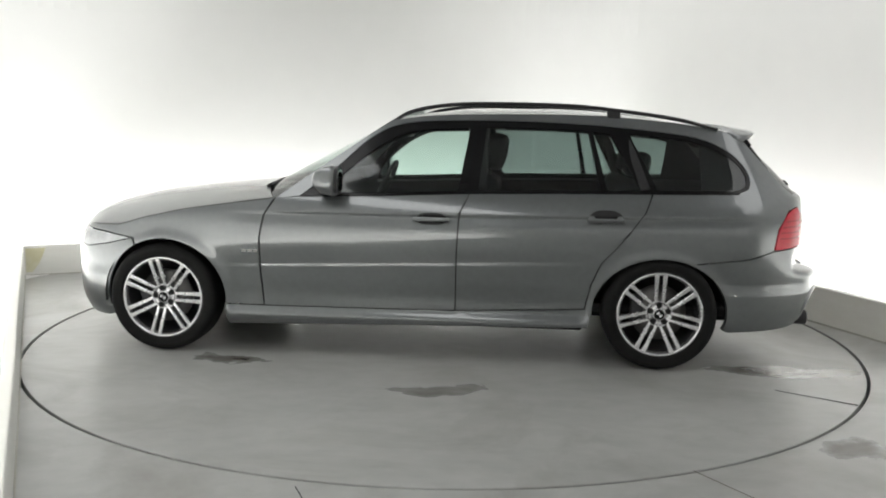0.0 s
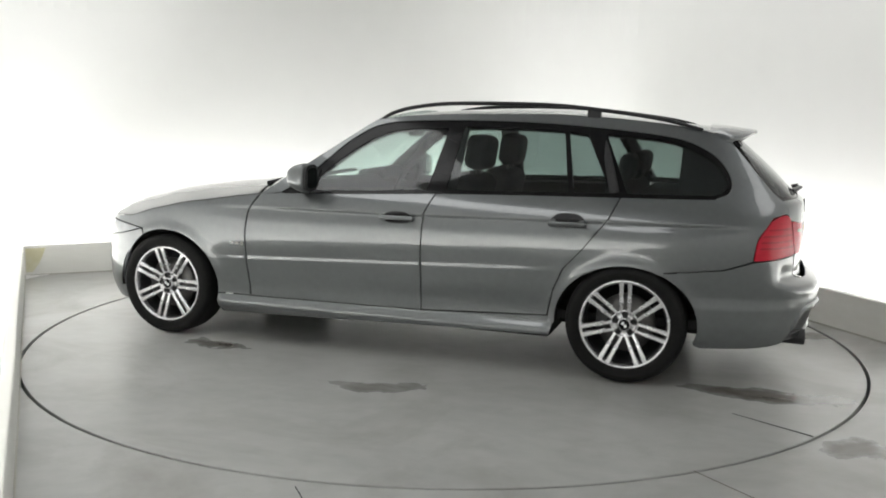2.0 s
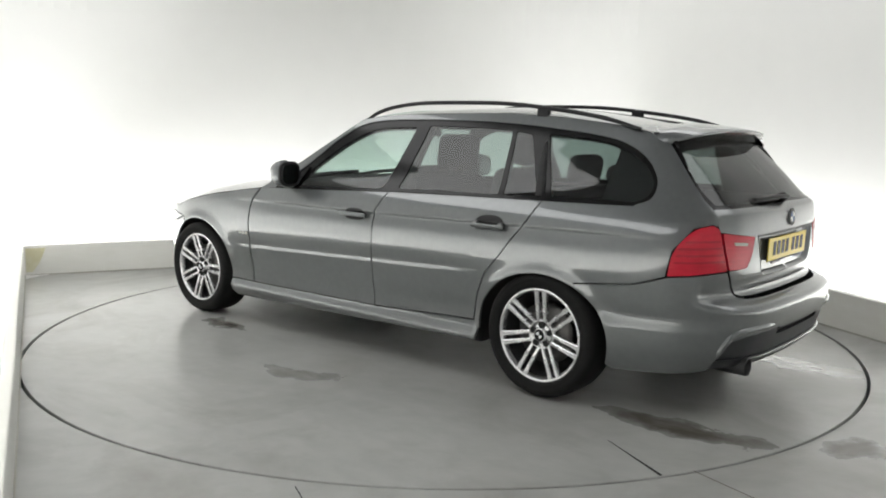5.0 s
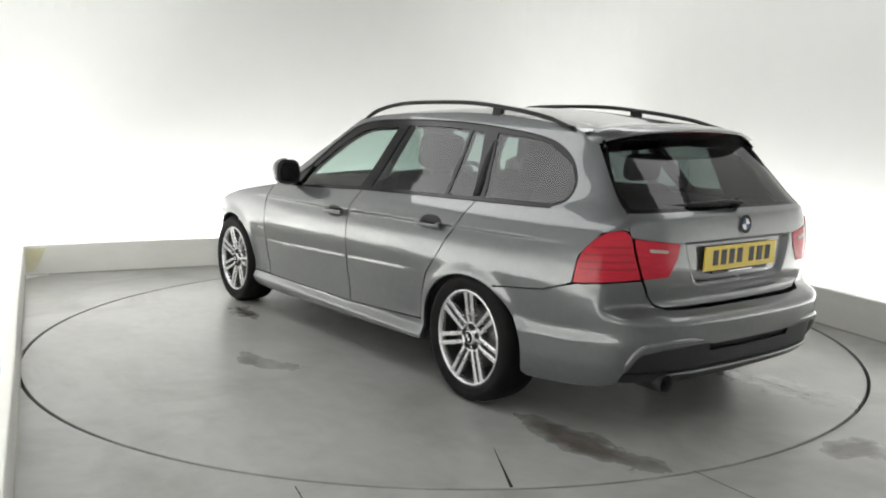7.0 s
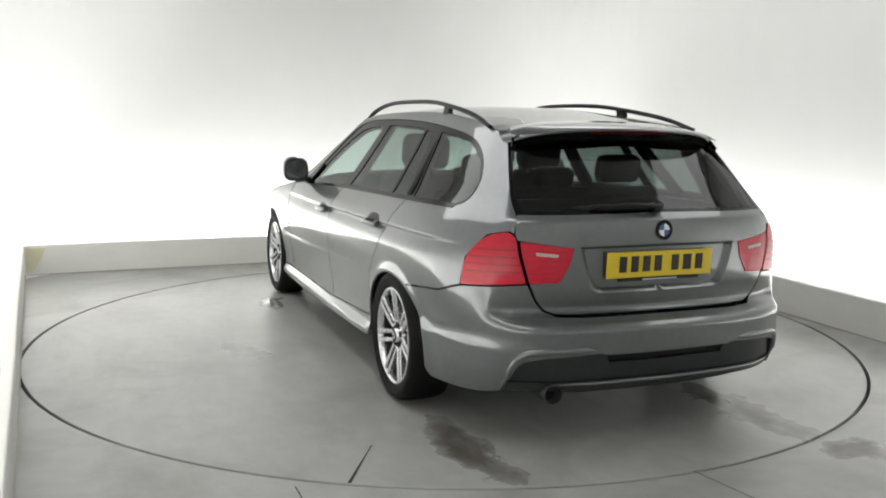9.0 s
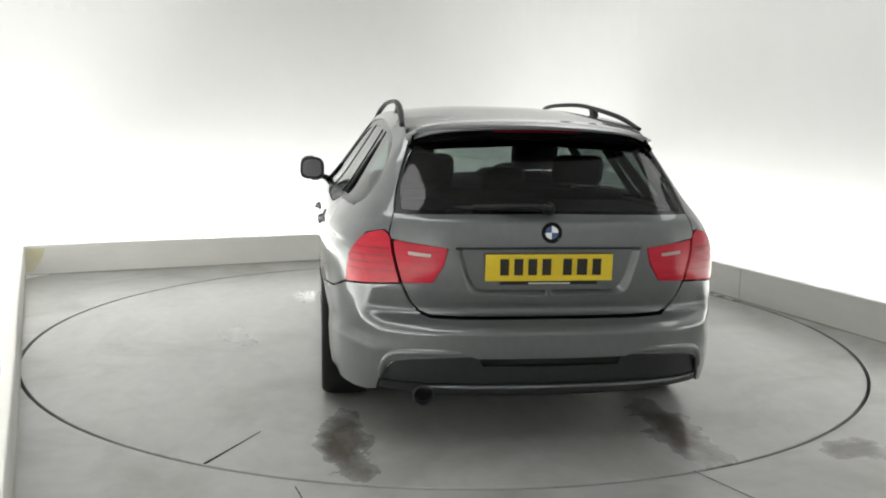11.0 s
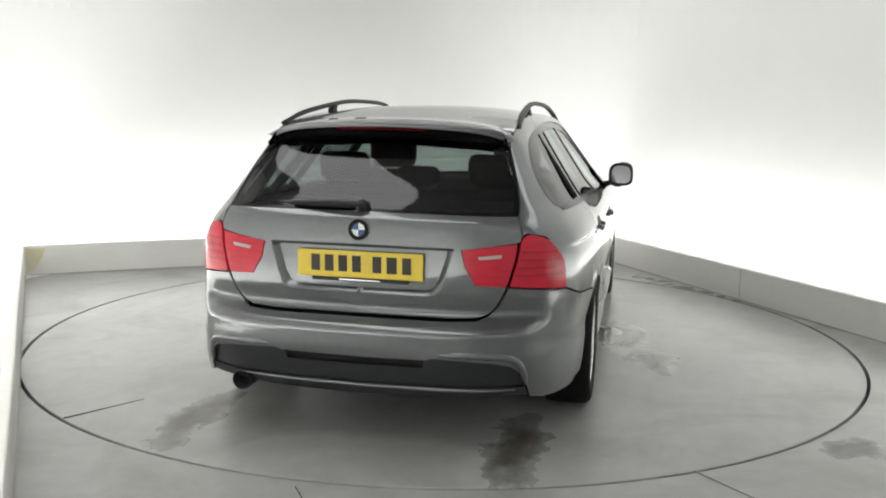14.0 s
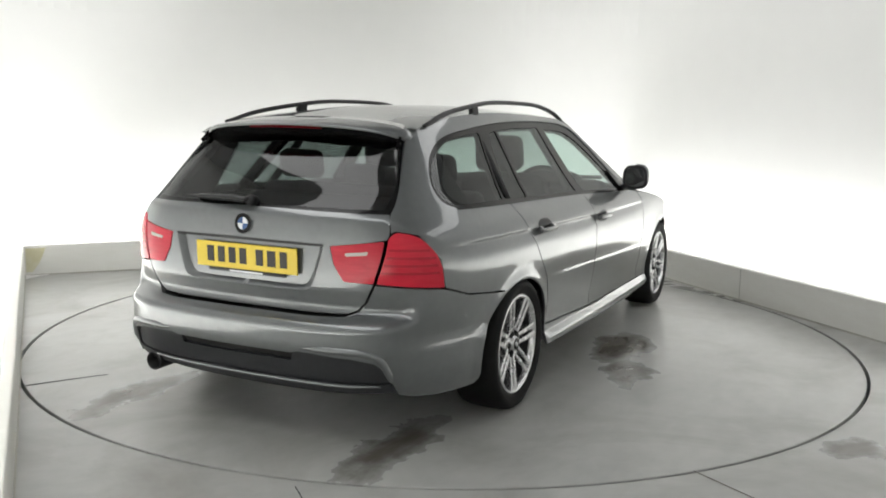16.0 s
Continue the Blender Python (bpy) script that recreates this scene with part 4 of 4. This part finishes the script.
def build_wheel(car):
    """One alloy wheel: the rim carries tyre, seven pairs of spokes, hub cap and brake."""
    rim = lathe("wheel", [(.228, -.018), (.232, -.008), (.231, -.002), (.221, .000), (.215, -.008), (.211, -.03), (.208, -.12), (.208, -.20), (.22, -.215)], ALLOY, car, "silver alloy wheel with seven twin spokes", steps=72)
    tyre = [(.227, -.020), (.234, -.004), (.246, .005), (.253, .004), (.262, .009), (.278, .010), (.292, .003), (.302, -.012), (.3075, -.035), (.309, -.1), (.3075, -.17), (.300, -.2), (.27, -.215), (.227, -.205)]
    lathe("tyre", tyre, RUBBER, rim, "black rubber road tyre", steps=72)
    bm = bmesh.new()
    # twin spoke: one bar, deeper at the hub, flaring to the rim
    prof = [(.064, .0090, -.024, .030), (.11, .0098, -.016, .028), (.17, .0112, -.009, .024), (.200, .0125, -.005, .022), (.222, .0160, -.003, .020)]
    rows = []
    for r, w, y, d in prof:
        rows.append([bm.verts.new(c) for c in ((r, y - d, -w), (r, y - .004, -w), (r, y, -w + .004), (r, y, w - .004), (r, y - .004, w), (r, y - d, w))])
    for a, b in zip(rows, rows[1:]):
        for j in range(6):
            k = (j + 1) % 6
            bm.faces.new((a[j], b[j], b[k], a[k]))
    bm.faces.new(rows[0]), bm.faces.new(rows[-1])
    spoke = part("spoke", bm, ALLOY, rim, smooth=False)
    first = True
    for i in range(7):
        for off in (-1, 1):
            base = 90 + i * 360 / 7
            m = pose(0, 0, 0, 0, -base, 0) @ pose(0, 0, off * .0185, 0, -off * 0.9, 0)
            if first:
                spoke.matrix_local = m
                first = False
            else:
                o = new("spoke", spoke.data)
                o.parent = rim
                o.matrix_local = m
    lathe("hub", [(.001, -.012), (.030, -.012), (.034, -.016), (.036, -.034), (.060, -.036), (.064, -.0265), (.069, -.0255), (.074, -.030), (.074, -.06)], ALLOY, rim, steps=40)
    lathe("hub_cap", [(.001, -.0095), (.027, -.0095), (.029, -.013)], GLOSS_BLACK, rim, "dark round centre cap", steps=32)
    cross = bmesh.new()
    for a in (0, math.pi):
        cross.faces.new([cross.verts.new((x, -.0085, z)) for x, z in [(0, 0)] + [(.016 * math.cos(b), .016 * math.sin(b)) for b in np.linspace(a, a + math.pi / 2, 7)]])
    part("cap_badge", cross, BADGE_WHITE, rim)
    # flat black discs stand for the shaded bolt holes in the hub
    for i in range(5):
        a = radians(90 + 72 * i)
        bm = bmesh.new()
        bmesh.ops.create_cone(bm, cap_ends=True, segments=12, radius1=.0150, radius2=.0150, depth=.008, matrix=pose(.050 * math.cos(a), -.0270, .050 * math.sin(a), 90, 0, 0))
        part("bolt_hole_shade", bm, UNDER, rim)
    # barrel and caliper coloured dark for the shade between the spokes
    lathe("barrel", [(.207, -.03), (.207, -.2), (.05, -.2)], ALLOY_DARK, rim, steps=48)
    lathe("brake_disc", [(.06, -.07), (.15, -.07), (.15, -.095), (.06, -.095)], STEEL, rim, "grey steel brake disc", steps=48)
    bm = bmesh.new()
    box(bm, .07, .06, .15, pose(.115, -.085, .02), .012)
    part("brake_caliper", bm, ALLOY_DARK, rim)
    return rim


def build_under(car):
    """Dark floor pan and wheel-arch liners."""
    bm = bmesh.new()
    box(bm, 1.95, 1.60, .10, pose(0, 0, .235), .02)
    box(bm, .40, .80, .10, pose(1.80, 0, .24), .02)
    box(bm, .42, .95, .12, pose(-1.86, 0, .29), .02)
    box(bm, 4.0, 1.05, .08, pose(-.1, 0, .25), .02)
    part("floor_pan", bm, UNDER, car)
    for x, a, b in ((1.37, .362, .348), (-1.372, .372, .312)):
        for s in (1, -1):
            verts, faces = [], []
            k = 20
            for i in range(k):
                d = radians(-6 + 192 * i / (k - 1))
                for y in (.852, .60, .58):
                    f = 1.0 if y > .59 else .0
                    verts.append((x + a * f * math.cos(d), s * (y if f else .60), .31 + b * f * math.sin(d)))
            for i in range(k - 1):
                for j in range(2):
                    q = (3 * i + j, 3 * i + j + 1, 3 * i + j + 4, 3 * i + j + 3)
                    faces.append(q)
            mesh_object("arch_liner", verts, faces, UNDER, car)


def padded(name, size, m, mat, parent, bevel, label=""):
    bm = bmesh.new()
    box(bm, *size, m, bevel, 4)
    return part(name, bm, mat, parent, label, smooth=True)


def build_cabin(car):
    for y in (.37, -.37):
        seat = padded("front_seat", (.50, .50, .16), pose(-.02, y, .42, 0, -6, 0), CABIN, car, .06, "dark cloth front seat")
        padded("backrest", (.19, .48, .60), pose(-.34, y, .73, 0, -14, 0), CABIN, seat, .06)
        padded("headrest", (.14, .27, .20), pose(-.45, y, 1.145, 0, -8, 0), CABIN, seat, .05)
        for d in (.06, -.06):
            bm = bmesh.new()
            box(bm, .012, .012, .12, pose(-.43, y + d, 1.03, 0, -10, 0))
            part("headrest_post", bm, STEEL, seat)
    bench = padded("rear_bench", (.48, 1.30, .16), pose(-.92, 0, .44, 0, -6, 0), CABIN, car, .06, "dark cloth rear bench")
    padded("backrest", (.13, 1.28, .56), pose(-1.20, 0, .72, 0, -16, 0), CABIN, bench, .06)
    for y in (.38, -.38):
        padded("headrest", (.09, .26, .15), pose(-1.30, y, 1.09, 0, -10, 0), CABIN, bench, .045)
    padded("headrest", (.09, .22, .10), pose(-1.30, 0, 1.05, 0, -10, 0), CABIN, bench, .04)
    dash = padded("dashboard", (.42, 1.46, .20), pose(.62, 0, .84, 0, 8, 0), CABIN, car, .07, "black padded dashboard")
    padded("binnacle", (.22, .34, .09), pose(.50, -.37, .95, 0, 10, 0), CABIN, dash, .035)
    wheel = lathe("steering_wheel", [(.168 + .015 * math.cos(a), .015 * math.sin(a)) for a in np.linspace(0, 2 * math.pi, 10, endpoint=False)], CABIN, car, "black steering wheel", steps=36, closed=True)
    wheel.matrix_local = pose(.31, -.37, .885, 0, 0, 90) @ pose(0, 0, 0, -25, 0, 0)
    bm = bmesh.new()
    box(bm, .30, .03, .06, None, .012)
    box(bm, .09, .04, .13, None, .015)
    part("wheel_spokes", bm, CABIN, wheel)
    padded("load_cover", (.62, 1.24, .03), pose(-1.66, 0, .93), CABIN, car, .01, "black luggage cover")
    padded("cabin_floor", (2.6, 1.5, .05), pose(-.6, 0, .31), CABIN, car, .01)
    padded("rear_mirror", (.03, .24, .07), pose(.10, 0, 1.255, 0, 12, 0), BLACK, car, .02, "black interior mirror")
    for s in (1, -1):
        padded("pillar_trim", (.12, .03, .40), pose(-.37, s * .66, 1.12, s * 34, 0, 0), CABIN, car, .012)
        padded("rear_pillar_trim", (.05, .02, .34), pose(-1.235, s * .68, 1.10, s * 34, 20, 0), CABIN, car, .012)


def build_car():
    car = new("estate_car")
    car.empty_display_size = 0.5
    tagged(car, "dark grey metallic five-door estate car with black roof rails", "car")
    build_shell(car)
    build_glass(car)
    build_spoiler(car)
    build_roof_rails(car)
    build_mirrors(car)
    build_handles(car)
    build_small(car)
    w = build_wheel(car)
    w.matrix_basis = pose(1.384, .884, .309, 0, 12.9, 0)
    copy_thing(w, pose(-1.374, .884, .309, 0, 0, 0))
    copy_thing(w, pose(1.384, -.884, .309, 0, 0, 180))
    copy_thing(w, pose(-1.374, -.884, .309, 0, 20, 180))
    build_under(car)
    build_cabin(car)
    return car


build_studio()
turntable = build_turntable()
estate_car = build_car()


def motions():
    times = [i * 0.5 for i in range(33)]
    turn = [TURN_0 + TURN_RATE * t for t in times]
    walk(turntable, [(t, pose(0, 0, 0, 0, 0, a)) for t, a in zip(times, turn)])
    walk(estate_car, [(t, pose(0, 0, 0, 0, 0, a) @ pose(CAR_X, CAR_Y, 0)) for t, a in zip(times, turn)])


motions()
